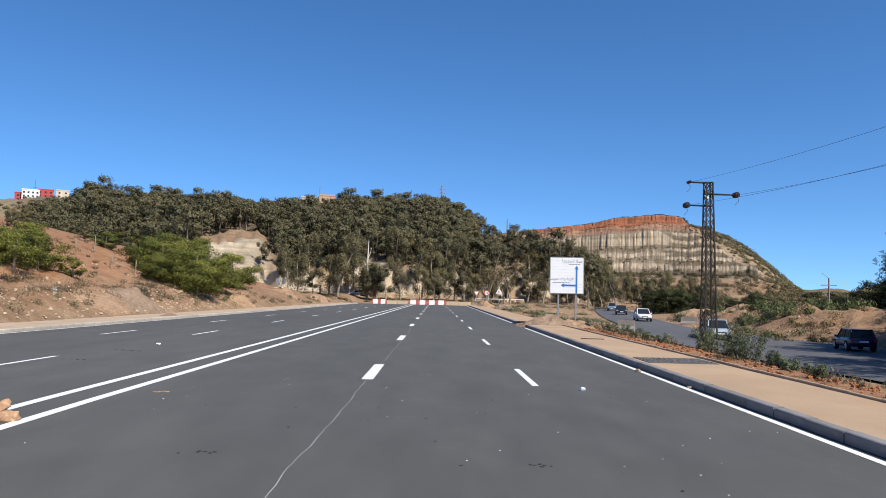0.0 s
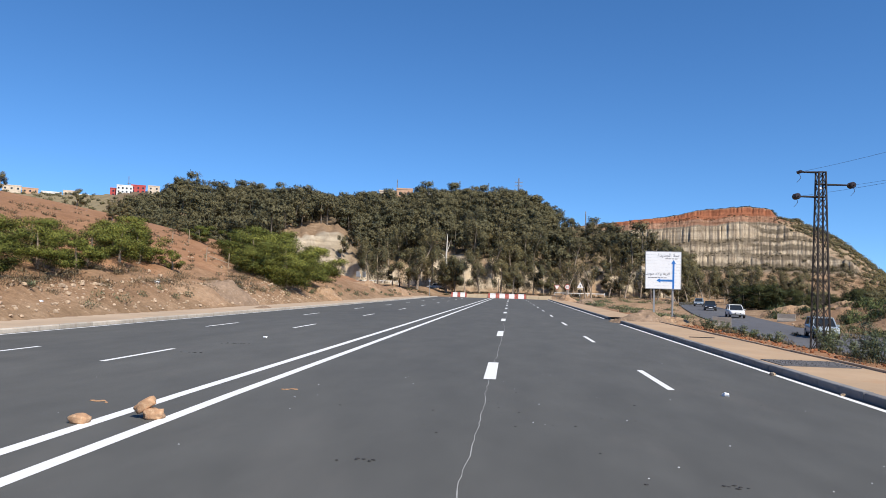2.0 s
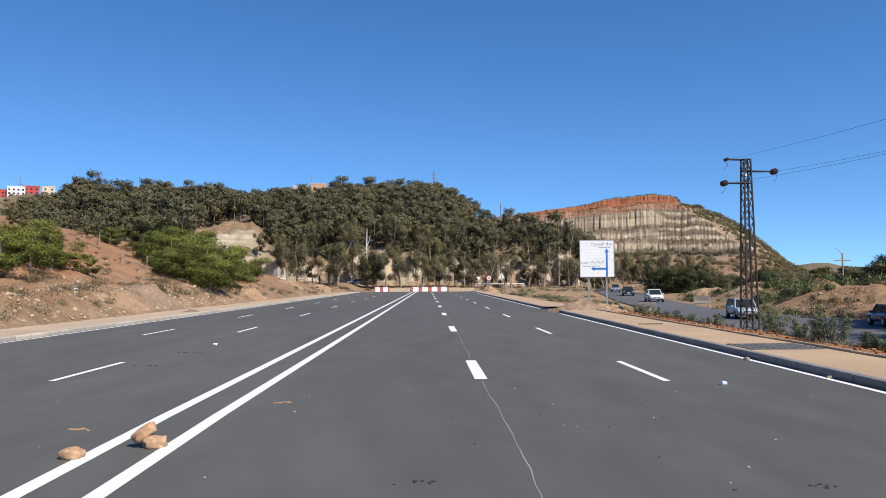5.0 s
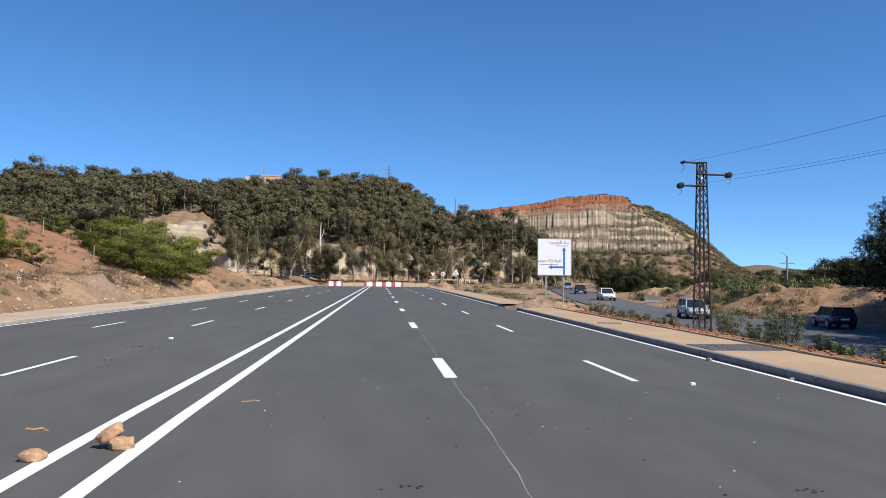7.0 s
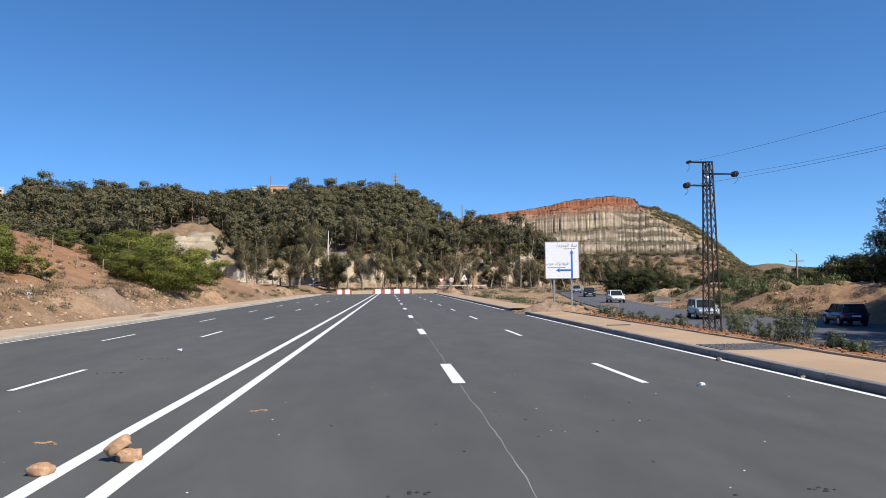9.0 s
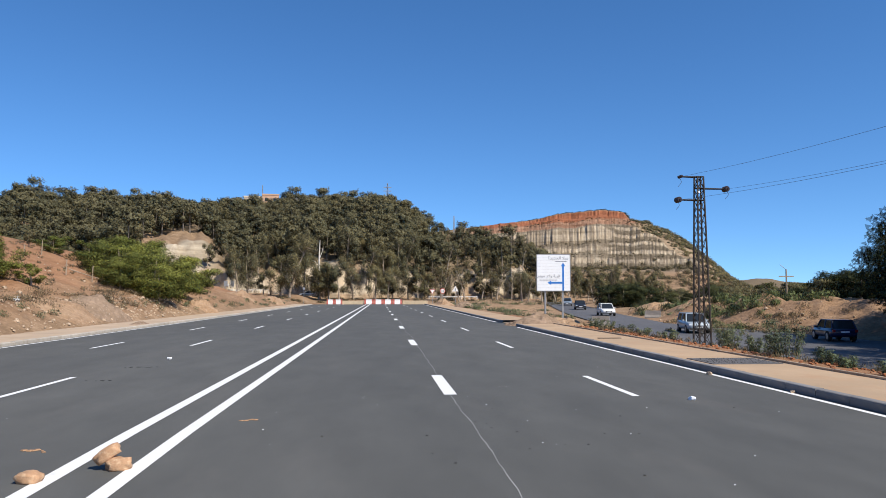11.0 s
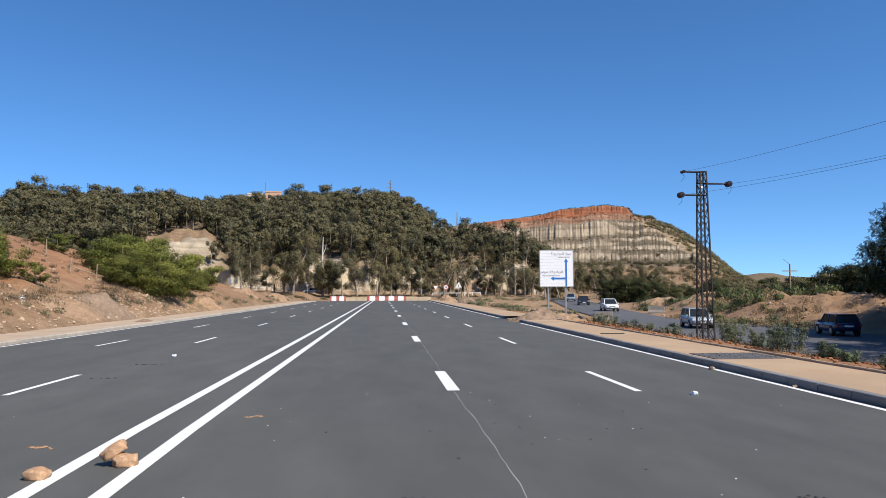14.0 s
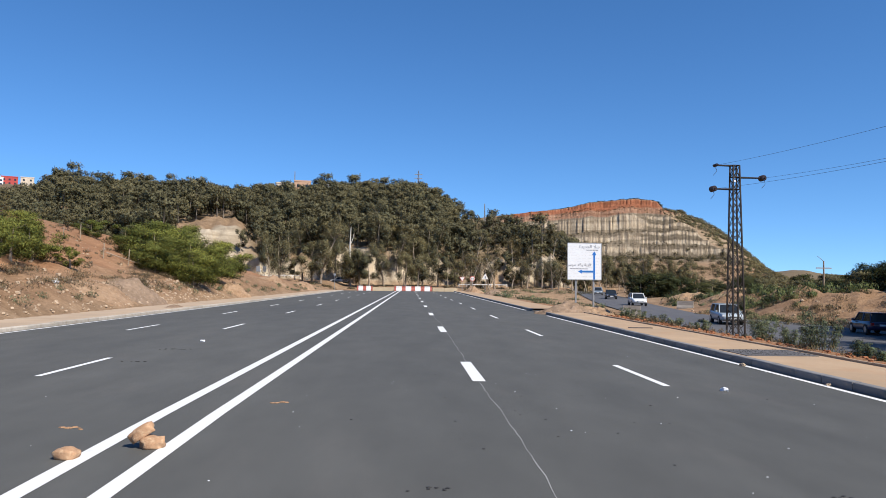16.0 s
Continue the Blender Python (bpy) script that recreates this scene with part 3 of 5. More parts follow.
for k in range(-4, 10):
    for x0, drift, start, period, length, w in ((0.03, -0.008, 10.9, 13.75, 3.4, 0.25), (3.5, -0.010, 10.4, 12.65, 3.45, 0.14),
                                                (-8.42, -0.005, 11.2, 14.0, 3.4, 0.14), (-11.66, -0.004, 10.4, 13.65, 3.4, 0.13)):
        y = start + period * k
        stripe(x0 + drift * (y - 12), y, y + length, w, lean=drift)

# a sealed seam that wanders between the broad dashes
bm = bmesh.new()
last = None
rnd = random.Random(5)
wander = 0.0
for k in range(400):
    y = -12 + 0.22 * k
    wander = wander * 0.94 + rnd.uniform(-0.016, 0.016)
    w = 0.0052 + 0.0016 * math.sin(k * 0.7)
    pair = [bm.verts.new((0.09 + wander - 0.004 * y + s * w, y, 0.003)) for s in (-1, 1)]
    if last:
        bm.faces.new((last[0], last[1], pair[1], pair[0]))
    last = pair
part("road_seam", bm, M_CRACK, road)

# kerbs of cast lengths
def kerb_mesh(length, w, h, lip, material):
    bm = bmesh.new()
    prism(bm, [(0, -0.25), (w, -0.25), (w, h), (lip, h), (lip * 0.3, h - 0.012), (0, h - 0.035)], 0.008, length - 0.008)
    me = bpy.data.meshes.new("kerb_stone")
    bmesh.ops.recalc_face_normals(bm, faces=bm.faces)
    bm.to_mesh(me)
    bm.free()
    me.materials.append(material)
    return me


walk_right = tagged(put("pavement_1", sheet("pavement_1", 6.98, 9.12, -60, 40.6, 0.145, M_WALK, 8, 160, 0.012)),
                    "compacted sandy footpath behind a concrete kerb", "pavement", kind="structure")
walk_far = tagged(put("pavement_2", sheet("pavement_2", 6.98, 9.4, 47.0, 142.0, 0.145, M_WALK, 8, 120, 0.012)),
                  "compacted sandy footpath running on to the road's end", "pavement", kind="structure")
walk_left = tagged(put("pavement_3", sheet("pavement_3", -18.9, -15.42, -60, 142.0, 0.12, M_PALE_WALK, 8, 160, 0.02)),
                   "pale sandy shoulder beside the far kerb", "pavement", kind="structure")
tagged(put("pavement_4", sheet("pavement_4", 6.86, 9.7, 40.3, 47.3, 0.03, M_WALK, 12, 24, 0.03)),
       "bare sandy gap in the kerb before the sign", "pavement", kind="structure")
rnd = random.Random(8)
kerb = kerb_mesh(1.0, 0.18, 0.155, 0.03, M_KERB)
for k in range(-12, 142):
    if not 40.5 <= k < 47:
        put("kerb_stone", kerb, walk_right if k < 41 else walk_far, pose(6.81 + rnd.uniform(-0.006, 0.006), k, rnd.uniform(-0.006, 0.006)))
kerb_low = kerb_mesh(2.0, 0.2, 0.15, 0.03, M_KERB_PALE)
for k in range(4, 71):
    m = pose(-15.22 + rnd.uniform(-0.01, 0.01), 2 * k + 2, rnd.uniform(-0.01, 0.005), 0, 0, 180)
    put("kerb_stone", kerb_low, walk_left, m)
bm = bmesh.new()
prism(bm, [(0, -0.2), (0.08, -0.2), (0.08, 0.19), (0.07, 0.2), (0.01, 0.2), (0, 0.19)], 0.006, 0.994)
edging = bpy.data.meshes.new("edging_stone")
bmesh.ops.recalc_face_normals(bm, faces=bm.faces)
bm.to_mesh(edging)
bm.free()
edging.materials.append(M_EDGING)
for k in range(2, 41):
    put("edging_stone", edging, walk_right, pose(9.11 + rnd.uniform(-0.008, 0.008), k, rnd.uniform(-0.012, 0.006)))

# ---- the side road ----
ys = np.linspace(-80, 196, 180)
cx, cz = np.interp(ys, SIDE_Y, SIDE_X), np.interp(ys, SIDE_Y, SIDE_Z)
kern = np.ones(9) / 9
cx = np.convolve(np.pad(cx, 4, "edge"), kern, "valid")
across = np.linspace(-3.6, 3.6, 7)
widen = np.where(across > 0, across / 3.6, 0) * (SIDE_WIDE * (1 - sstep(46, 72, ys)))[:, None]
verts = np.stack([cx[:, None] + across + widen, np.repeat(ys[:, None], 7, 1), cz[:, None] - 0.012 * np.abs(across) + 0.02], -1).reshape(-1, 3)
side_road = tagged(put("side_road", mesh_from("side_road", verts, grid_faces(180, 7)[:, ::-1], M_SIDE_ASPHALT)),
                   "older unmarked grey asphalt road with dusty edges", "road", kind="structure")

# ---- the direction sign ----
def direction_sign():
    z0 = 0.1
    s = thing("direction_sign", pose(9.92, 44.2, z0), "large white direction sign with blue arrows on two steel posts", "road sign")
    h0, h1, w = 2.18 - z0, 4.55 - z0, 2.2
    planks = 12
    for k in range(planks):
        a, b = h0 + (h1 - h0) * k / planks, h0 + (h1 - h0) * (k + 1) / planks
        bm = bmesh.new()
        box(bm, -w / 2, w / 2, -0.012, 0.02, a + 0.002, b - 0.002, 0.005)
        part("plank", bm, M_BOARD, s)
    bm = bmesh.new()
    for x in (-w / 2 - 0.02, w / 2 + 0.02):
        box(bm, x - 0.02, x + 0.02, -0.02, 0.04, h0 - 0.02, h1 + 0.02)
    for z in (h0 - 0.02, h1 + 0.02):
        box(bm, -w / 2, w / 2, -0.019, 0.04, z - 0.02, z + 0.02)
    part("frame", bm, M_GALV, s)
    for x in (-0.55, 0.62):
        bm = bmesh.new()
        box(bm, x - 0.055, x + 0.055, 0.045, 0.145, -0.6, h1 - 0.1, 0.008)
        part("post", bm, M_GALV, s)
    # arrows
    bm = bmesh.new()
    prism(bm, [(0.58, h0 + 0.01), (0.70, h0 + 0.01), (0.70, h0 + 1.62), (0.78, h0 + 1.62), (0.64, h0 + 1.86), (0.50, h0 + 1.62), (0.58, h0 + 1.62)], -0.018, -0.0135)
    part("arrow", bm, M_BLUE, s, "blue arrow straight ahead")
    bm = bmesh.new()
    y = h0 + 0.52
    prism(bm, [(0.575, y - 0.06), (0.575, y + 0.06), (-0.18, y + 0.06), (-0.18, y + 0.14), (-0.42, y), (-0.18, y - 0.14), (-0.18, y - 0.06)], -0.018, -0.0135)
    part("arrow", bm, M_BLUE, s, "blue arrow to the left")
    # lettering; contextual letter forms in reading order from the right
    for text, x, z, size in ((SIGN_TOP, 1.0, h0 + 2.06, 0.30), (SIGN_LOW, 0.42, h0 + 0.88, 0.27)):
        cu = bpy.data.curves.new("lettering", "FONT")
        cu.body, cu.size, cu.align_x, cu.extrude = text, size, "RIGHT", 0.002
        cu.materials.append(M_INK)
        put("lettering", cu, s, pose(x, -0.017, z, 90, 0, 0))
    for x0, x1, z in ((0.12, 0.98, h0 + 1.93), (-0.95, 0.38, h0 + 0.70)):
        for k in range(int((x1 - x0) / 0.2)):
            part("letter_bar", boxed(x0 + k * 0.2, x0 + k * 0.2 + 0.16, -0.017, -0.0135, z - 0.024, z + 0.024), M_INK, s)


def shaped(text):
    """Arabic text as contextual letter forms, laid out from left to right."""
    forms = {"\u0627": "\ufe8d\ufe8e", "\u0644": "\ufedd\ufede\ufedf\ufee0", "\u0633": "\ufeb1\ufeb2\ufeb3\ufeb4", "\u062c": "\ufe9d\ufe9e\ufe9f\ufea0",
             "\u062f": "\ufea9\ufeaa", "\u064a": "\ufef1\ufef2\ufef3\ufef4", "\u0629": "\ufe93\ufe94", "\u0642": "\ufed5\ufed6\ufed7\ufed8",
             "\u0631": "\ufead\ufeae", "\u0648": "\ufeed\ufeee", "\u0645": "\ufee1\ufee2\ufee3\ufee4", "\u0649": "\ufeef\ufef0"}
    out = []
    for word in text.split():
        word = word.replace("\u0644\u0627", "\u0001")
        made, joined = [], False
        for k, ch in enumerate(word):
            f = "\ufefb\ufefc" if ch == "\u0001" else forms[ch]
            onward = len(f) == 4 and k + 1 < len(word)
            made.append(f[(2 if onward else 0) + (1 if joined else 0)])
            joined = onward
        out.append("".join(made)[::-1])
    return " ".join(out[::-1])


SIGN_TOP = shaped("\u0633\u0644\u0627 \u0627\u0644\u062c\u062f\u064a\u062f\u0629")
SIGN_LOW = shaped("\u0642\u0631\u064a\u0629 \u0648\u0644\u0627\u062f \u0645\u0648\u0633\u0649")
direction_sign()


# ---- the lattice tower and its lines ----
def lattice_tower():
    x, y = 16.82, 37.16
    z0 = land(x, y)
    t = thing("lattice_tower", pose(x, y, z0, 0, 0, 4), "rusty dark steel lattice power pole with three arms", "power pole")
    top = 8.7 - z0
    half = lambda z: 0.36 + (0.185 - 0.36) * min(1, z / (top * 0.97))
    corner = lambda k, z: (half(z) * (1, 1, -1, -1)[k], half(z) * (1, -1, -1, 1)[k], z)
    for k in range(4):
        bm = bmesh.new()
        rod(bm, corner(k, -0.3), corner(k, top), 0.056, 0.048, 4)
        part("leg", bm, M_STEEL, t)
    z, n = 0.15, 0
    while z < top - 0.35:
        step = 0.55 + 0.95 * half(z)
        for k in range(4):
            j = (k + 1) % 4
            for a, b in ((k, j), (j, k)) if k % 2 else (((k, j),) if n % 2 else ((j, k),)):
                part("brace", rod(bmesh.new(), corner(a, z), corner(b, min(z + step * 0.92, top)), 0.022, None, 4), M_STEEL, t)
        n += 1
        z += step * 0.92
    for zz in (0.1, top - 1.38, top - 0.68, top - 0.02):
        bm = bmesh.new()
        for k in range(4):
            rod(bm, corner(k, zz), corner((k + 1) % 4, zz), 0.03, None, 4)
        part("ring", bm, M_STEEL, t)
    ends = []
    for side, reach, zz in ((-1, 1.12, top - 0.03), (1, 1.62, top - 0.69), (-1, 1.28, top - 1.37)):
        bm = bmesh.new()
        for dy in (-0.1, 0.1):
            rod(bm, (side * 0.15, dy, zz), (side * reach, dy * 0.4, zz), 0.045, 0.035, 6)
        arm = part("arm", bm, M_STEEL, t)
        bm = bmesh.new()
        cx = side * (reach + 0.02)
        big = 0.17 if zz < top - 0.1 else 0.09
        for k in range(4):
            rod(bm, (cx, 0.16 - 0.11 * k, zz), (cx, 0.10 - 0.11 * k, zz), big, big * 0.75, 14)
        rod(bm, (cx - 0.12 * side, 0, zz), (cx + 0.16 * side, 0, zz), 0.035, None, 6)
        rod(bm, (cx, 0.2, zz), (cx, -0.34, zz - 0.02), 0.035, None, 6)
        part("insulator", bm, M_CERAMIC, arm)
        bm = bmesh.new()
        last = None
        for k in range(9):
            p = (cx + 0.05 * side + 0.12 * math.sin(k * 0.5), 0.0, zz - 0.06 * k - 0.1)
            if last:
                rod(bm, last, p, 0.012, None, 5)
            last = p
        part("jumper", bm, M_CABLE, arm)
        ends.append((cx, 0, zz))
    bm = boxed(-0.21, -0.07, -0.235, -0.225, top - 0.98, top - 0.86)
    part("plate", bm, M_BOARD, t, "small white plate")
    m = t.matrix_basis
    for end, (ox, oz) in zip(ends, ((0.4, 0.2), (-0.3, 0.1), (-0.1, 0.0))):
        a = m @ Vector(end)
        b = a + Vector((ox * 2.6, -62, oz))
        bm = bmesh.new()
        pts = [a.lerp(b, k / 40) - Vector((0, 0, 1.3 * 4 * (k / 40) * (1 - k / 40))) for k in range(41)]
        for p, q in zip(pts, pts[1:]):
            rod(bm, p, q, 0.0065, None, 5)
        tagged(part("power_cable", bm, M_CABLE), "thin dark power cable strung from the lattice pole", "cable", "power cables")


lattice_tower()

# ---- plants ----
def leaf_cloud(rng, blobs, count, size, droop=0.0, broad=0.2):
    """Leaf sprays as slim pointed blades scattered through uneven blobs (x, y, z, rx, ry, rz)."""
    blobs = np.asarray(blobs)
    vol = (blobs[:, 3] * blobs[:, 4] * blobs[:, 5]) ** 0.67
    pick = rng.choice(len(blobs), count, p=vol / vol.sum())
    d = rng.normal(size=(count, 3))
    d /= np.linalg.norm(d, axis=1, keepdims=True)
    rad = rng.uniform(0, 1, (count, 1)) ** 0.42 * (1 + 0.09 * rng.normal(size=(count, 1)))
    c = blobs[pick, :3] + d * rad * blobs[pick, 3:]
    axis = rng.normal(size=(count, 3)) + d * 0.6
    axis[:, 2] -= droop
    axis /= np.linalg.norm(axis, axis=1, keepdims=True)
    side = np.cross(axis, rng.normal(size=(count, 3)))
    side /= np.linalg.norm(side, axis=1, keepdims=True)
    s = size * rng.uniform(0.55, 1.35, (count, 1))
    tip, wide = axis * s, side * s * broad
    verts = np.stack([c - tip * 0.5 - wide, c - tip * 0.35 + wide, c + tip * 0.5], 1).reshape(-1, 3)
    out = c - (blobs[:, :3] * vol[:, None]).sum(0) / vol.sum()
    out /= np.linalg.norm(out, axis=1, keepdims=True) + 1e-6
    lean = d * 0.9 + out * 0.5 + rng.normal(size=(count, 3)) * 0.16 + (0, 0, 0.15)
    lean /= np.linalg.norm(lean, axis=1, keepdims=True)
    verts = np.hstack([verts, np.repeat(lean, 3, 0)])
    return verts, np.arange(count * 3).reshape(-1, 3)


def tube(points, radii, sides=6):
    pts = np.asarray(points, float)
    a = np.arange(sides) * 2 * np.pi / sides
    verts = np.concatenate([p + r * np.stack([np.cos(a), np.sin(a), 0 * a], -1) for p, r in zip(pts, radii)])
    return verts, grid_faces(len(pts), sides, True)


def joined(pieces):
    verts, faces, n = [], [], 0
    for v, f in pieces:
        verts.append(v)
        faces.append(f + n)
        n += len(v)
    return np.concatenate(verts), np.concatenate(faces)


def tree_arrays(seed, height, spread, clear, leaves, size, limbs=6, lean=0.06, droop=0.5, skirt=0, broad=0.2):
    """A tree: trunk and limbs as tubes, leaf blobs round the limb ends."""
    rng = np.random.default_rng(seed)
    sway = rng.normal(size=2) * lean * height
    path = [(sway[0] * t**1.6 + 0.12 * np.sin(5 * t + seed), sway[1] * t**1.6, height * 0.86 * t) for t in np.linspace(0, 1, 7)]
    base = 0.017 * height + 0.06
    wood = [tube(path, [base * (1.25 - 1.05 * t) for t in np.linspace(0, 1, 7)], 7)]
    blobs = [(path[-1][0], path[-1][1], height * 0.86, spread * 0.25, spread * 0.25, height * 0.14)]
    for k in range(limbs):
        t = clear + (0.93 - clear) * (k + rng.uniform(0, 0.6)) / limbs
        i = min(5, int(t * 6))
        p = np.array(path[i]) + (np.array(path[i + 1]) - path[i]) * (t * 6 - i)
        a = rng.uniform(0, 2 * np.pi)
        reach = spread * 0.5 * rng.uniform(0.5, 1.0) * (1.15 - 0.55 * abs(t - 0.55))
        end = p + (np.cos(a) * reach, np.sin(a) * reach, height * rng.uniform(0.06, 0.17))
        mid = (p + end) / 2 + (0, 0, -0.02 * height)
        wood.append(tube([p, mid, end], [base * 0.5 * (1.1 - t), base * 0.3, base * 0.1], 5))
        for q, k2 in ((end, 1.0), (mid * 0.35 + end * 0.65, 0.75)):
            f = rng.uniform(0.7, 1.15) * k2
            blobs.append((*(q + rng.normal(size=3) * 0.05 * spread), spread * 0.22 * f, spread * 0.22 * f, height * 0.125 * f))
    for k in range(skirt):
        a = 6.283 * (k + rng.uniform(0, 0.7)) / skirt
        out = spread * rng.uniform(0.26, 0.42)
        blobs.append((math.cos(a) * out, math.sin(a) * out, height * rng.uniform(0.16, 0.34), spread * 0.17, spread * 0.17, height * 0.2))
    return joined(wood), leaf_cloud(rng, blobs, leaves, size, droop, broad)


TREE_KINDS = {}


def tree_thing(key, x, y, turn, scale, label, category="tree", group="", z=None):
    """A copy of a kind of tree at a place; the first of a kind is built."""
    at = pose(x, y, (land(x, y) if z is None else z) - 0.05, 0, 0, turn)
    if key not in TREE_KINDS:
        args, leaf, name = TREE_SPECS[key]
        wood, leaves = tree_arrays(**args)
        TREE_KINDS[key] = (name, mesh_from("trunk", *wood, M_BARK), mesh_from("crown", *leaves, leaf, False))
    name, trunk, crown = TREE_KINDS[key]
    e = thing(name, at, label, category, group)
    e.scale = (scale,) * 3
    put("trunk", trunk, e)
    put("crown", crown, e)
    return e


TREE_SPECS = {
    "euc_a": (dict(seed=1, skirt=5, height=17, spread=9, clear=0.2, leaves=7600, size=0.66, limbs=14), M_LEAF_EUC, "eucalyptus_tree"),
    "euc_b": (dict(seed=2, skirt=6, height=15, spread=8, clear=0.22, leaves=7200, size=0.64, limbs=14), M_LEAF_EUC, "eucalyptus_tree"),
    "euc_c": (dict(seed=3, skirt=4, height=19, spread=8, clear=0.28, leaves=7200, size=0.64, limbs=14, lean=0.09), M_LEAF_EUC, "eucalyptus_tree"),
    "euc_d": (dict(seed=4, height=14, spread=7, clear=0.34, leaves=2600, size=0.5, limbs=12, lean=0.12), M_LEAF_EUC_LIGHT, "eucalyptus_tree"),
    "euc_e": (dict(seed=5, height=12, spread=7, clear=0.15, leaves=5200, size=0.64, limbs=9), M_LEAF_EUC, "eucalyptus_tree"),
    "euc_f": (dict(seed=6, height=16, spread=6.5, clear=0.3, leaves=2400, size=0.5, limbs=13, lean=0.14), M_LEAF_EUC_LIGHT, "eucalyptus_tree"),
}


def spot(az, r):
    a = radians(az)
    return EYE_X + r * math.sin(a), EYE_Y + r * math.cos(a)


# the row along the foot of the hill
rnd = random.Random(21)
GROUPS = "trees along the foot of the hill"
az = -26.0
while az < 19.5:
    for r0, keys in ((176, ("euc_a", "euc_b", "euc_c", "euc_e")), (196, ("euc_b", "euc_c", "euc_a", "euc_e"))):
        sparse = az > 3
        if az < -11.9 and (r0 < 180 or az > -19.4) or (az > 3.5 and r0 > 180 and rnd.random() < 0.55):
            continue
        key = rnd.choice(("euc_d", "euc_f", "euc_d", "euc_f", "euc_e") if sparse else keys)
        x, y = spot(az + rnd.uniform(-0.5, 0.5), r0 + rnd.uniform(-7, 9))
        s = rnd.uniform(0.7, 1.0) * (0.7 if az > 11 else 1.0) * (0.76 if -8 < az < 2 else 0.58 if az < -8 else 0.66)
        tree_thing(key, x, y, rnd.uniform(0, 360), s, "sparse pale-trunked eucalyptus at the hill's foot" if key in ("euc_d", "euc_f") else "tall dark green eucalyptus at the hill's foot", "tree", GROUPS)
    az += 1.0 if az < 3 else 0.95


def woods(name, places, variants, leaf, label, seed):
    """Woods too many to count: whole trees joined, trunks and leaves in one sheet each."""
    rng = np.random.default_rng(seed)
    wood, leaves = [], []
    built = [tree_arrays(**v) for v in variants]
    for x, y, z, s in places:
        a = rng.uniform(0, 2 * np.pi)
        m = np.array([[np.cos(a), -np.sin(a), 0], [np.sin(a), np.cos(a), 0], [0, 0, 1]]) * s
        (wv, wf), (lv, lf) = built[rng.integers(len(built))]
        wood.append((wv @ m.T + (x, y, z), wf))
        leaves.append((np.hstack([lv[:, :3] @ m.T + (x, y, z), lv[:, 3:] @ m.T / s]), lf))
    e = thing(name, pose(0, 0, 0), label, "woods", kind="stuff")
    put("trunks", mesh_from("trunks", *joined(wood), M_DARK_BARK), e)["kind"] = "stuff"
    put("foliage", mesh_from("foliage", *joined(leaves), leaf, False), e)["kind"] = "stuff"
    return e


def hillside_places(count, seed, a0, a1, r0, r1, keep):
    rng = np.random.default_rng(seed)
    out = []
    while len(out) < count:
        a, r = rng.uniform(a0, a1), math.sqrt(rng.uniform(r0**2, r1**2))
        if keep(a, r, rng):
            x, y = spot(a, r)
            out.append((x, y, a, r, rng.uniform(0.48, 0.78) if rng.uniform() < 0.94 else rng.uniform(0.8, 0.95)))
    xs, ys = np.array([o[0] for o in out]), np.array([o[1] for o in out])
    zs = parts_of_land(xs, ys)[0]
    return [(x, y, z - 0.2, o[4]) for (x, y, z, o) in zip(xs, ys, zs, out)]


def wooded(a, r, rng):
    reach = np.interp(a, [-30, -26, 0, 6, 20], [400, 320, 345, 330, 330])
    if r > reach + 12 or (-18.6 < a < -12.2 and r < 224):
        return False
    if (a < -28.5 and r < 230) or (a < -27 and r > 300):
        return False
    if -11.2 < a < -7.4 and r > 336:
        return False
    if a > 3.2:
        return rng.uniform() < (0.24 if a < 6.5 else 0.27) and r < 320
    return True


WOOD_VARIANTS = [dict(seed=31, height=12, spread=9.0, clear=0.2, leaves=1150, size=0.86, limbs=9, droop=0.1, broad=0.46), dict(seed=32, height=10, spread=8.5, clear=0.16, leaves=1050, size=0.86, limbs=8, droop=0.1, broad=0.46),
                 dict(seed=33, height=14, spread=8, clear=0.3, leaves=1050, size=0.86, limbs=9, droop=0.1, broad=0.46), dict(seed=34, height=11, spread=10, clear=0.15, leaves=1200, size=0.88, limbs=10, droop=0.1, broad=0.46)]
woods("hillside_woods", hillside_places(1040, 41, -30, 13.8, 200, 365, wooded), WOOD_VARIANTS, M_LEAF_EUC, "dense dark olive eucalyptus woods over the hillside", 43)

for a, r, k in ((-15.9, 193, 0.34), (-17.6, 201, 0.5), (-18.4, 197, 0.45), (-13.3, 199, 0.5)):
    x, y = spot(a, r)
    tree_thing("euc_e", x, y, a * 71 % 360, k, "small dark tree before the white cliff", "tree", "trees by the clearing")

rnd = random.Random(31)
for k in range(20):
    a = 3.4 + 9.8 * (k + rnd.uniform(-0.4, 0.4)) / 19
    x, y = spot(a, rnd.uniform(181, 194))
    tree_thing(rnd.choice(("euc_e", "euc_b", "euc_d")), x, y, rnd.uniform(0, 360), rnd.uniform(0.3, 0.52), "low dark tree against the pale cut", "tree", "trees before the pale cut")

# dark trees under the quarry, behind the side road
rnd = random.Random(77)
for k in range(26):
    a = 12.5 + 8.5 * k / 25 + rnd.uniform(-0.3, 0.3)
    x, y = spot(a, rnd.uniform(205, 250))
    tree_thing(rnd.choice(("euc_e", "euc_b", "euc_a")), x, y, rnd.uniform(0, 360), rnd.uniform(0.42, 0.6), "dark rounded eucalyptus below the quarried hill", "tree", "trees below the quarry")

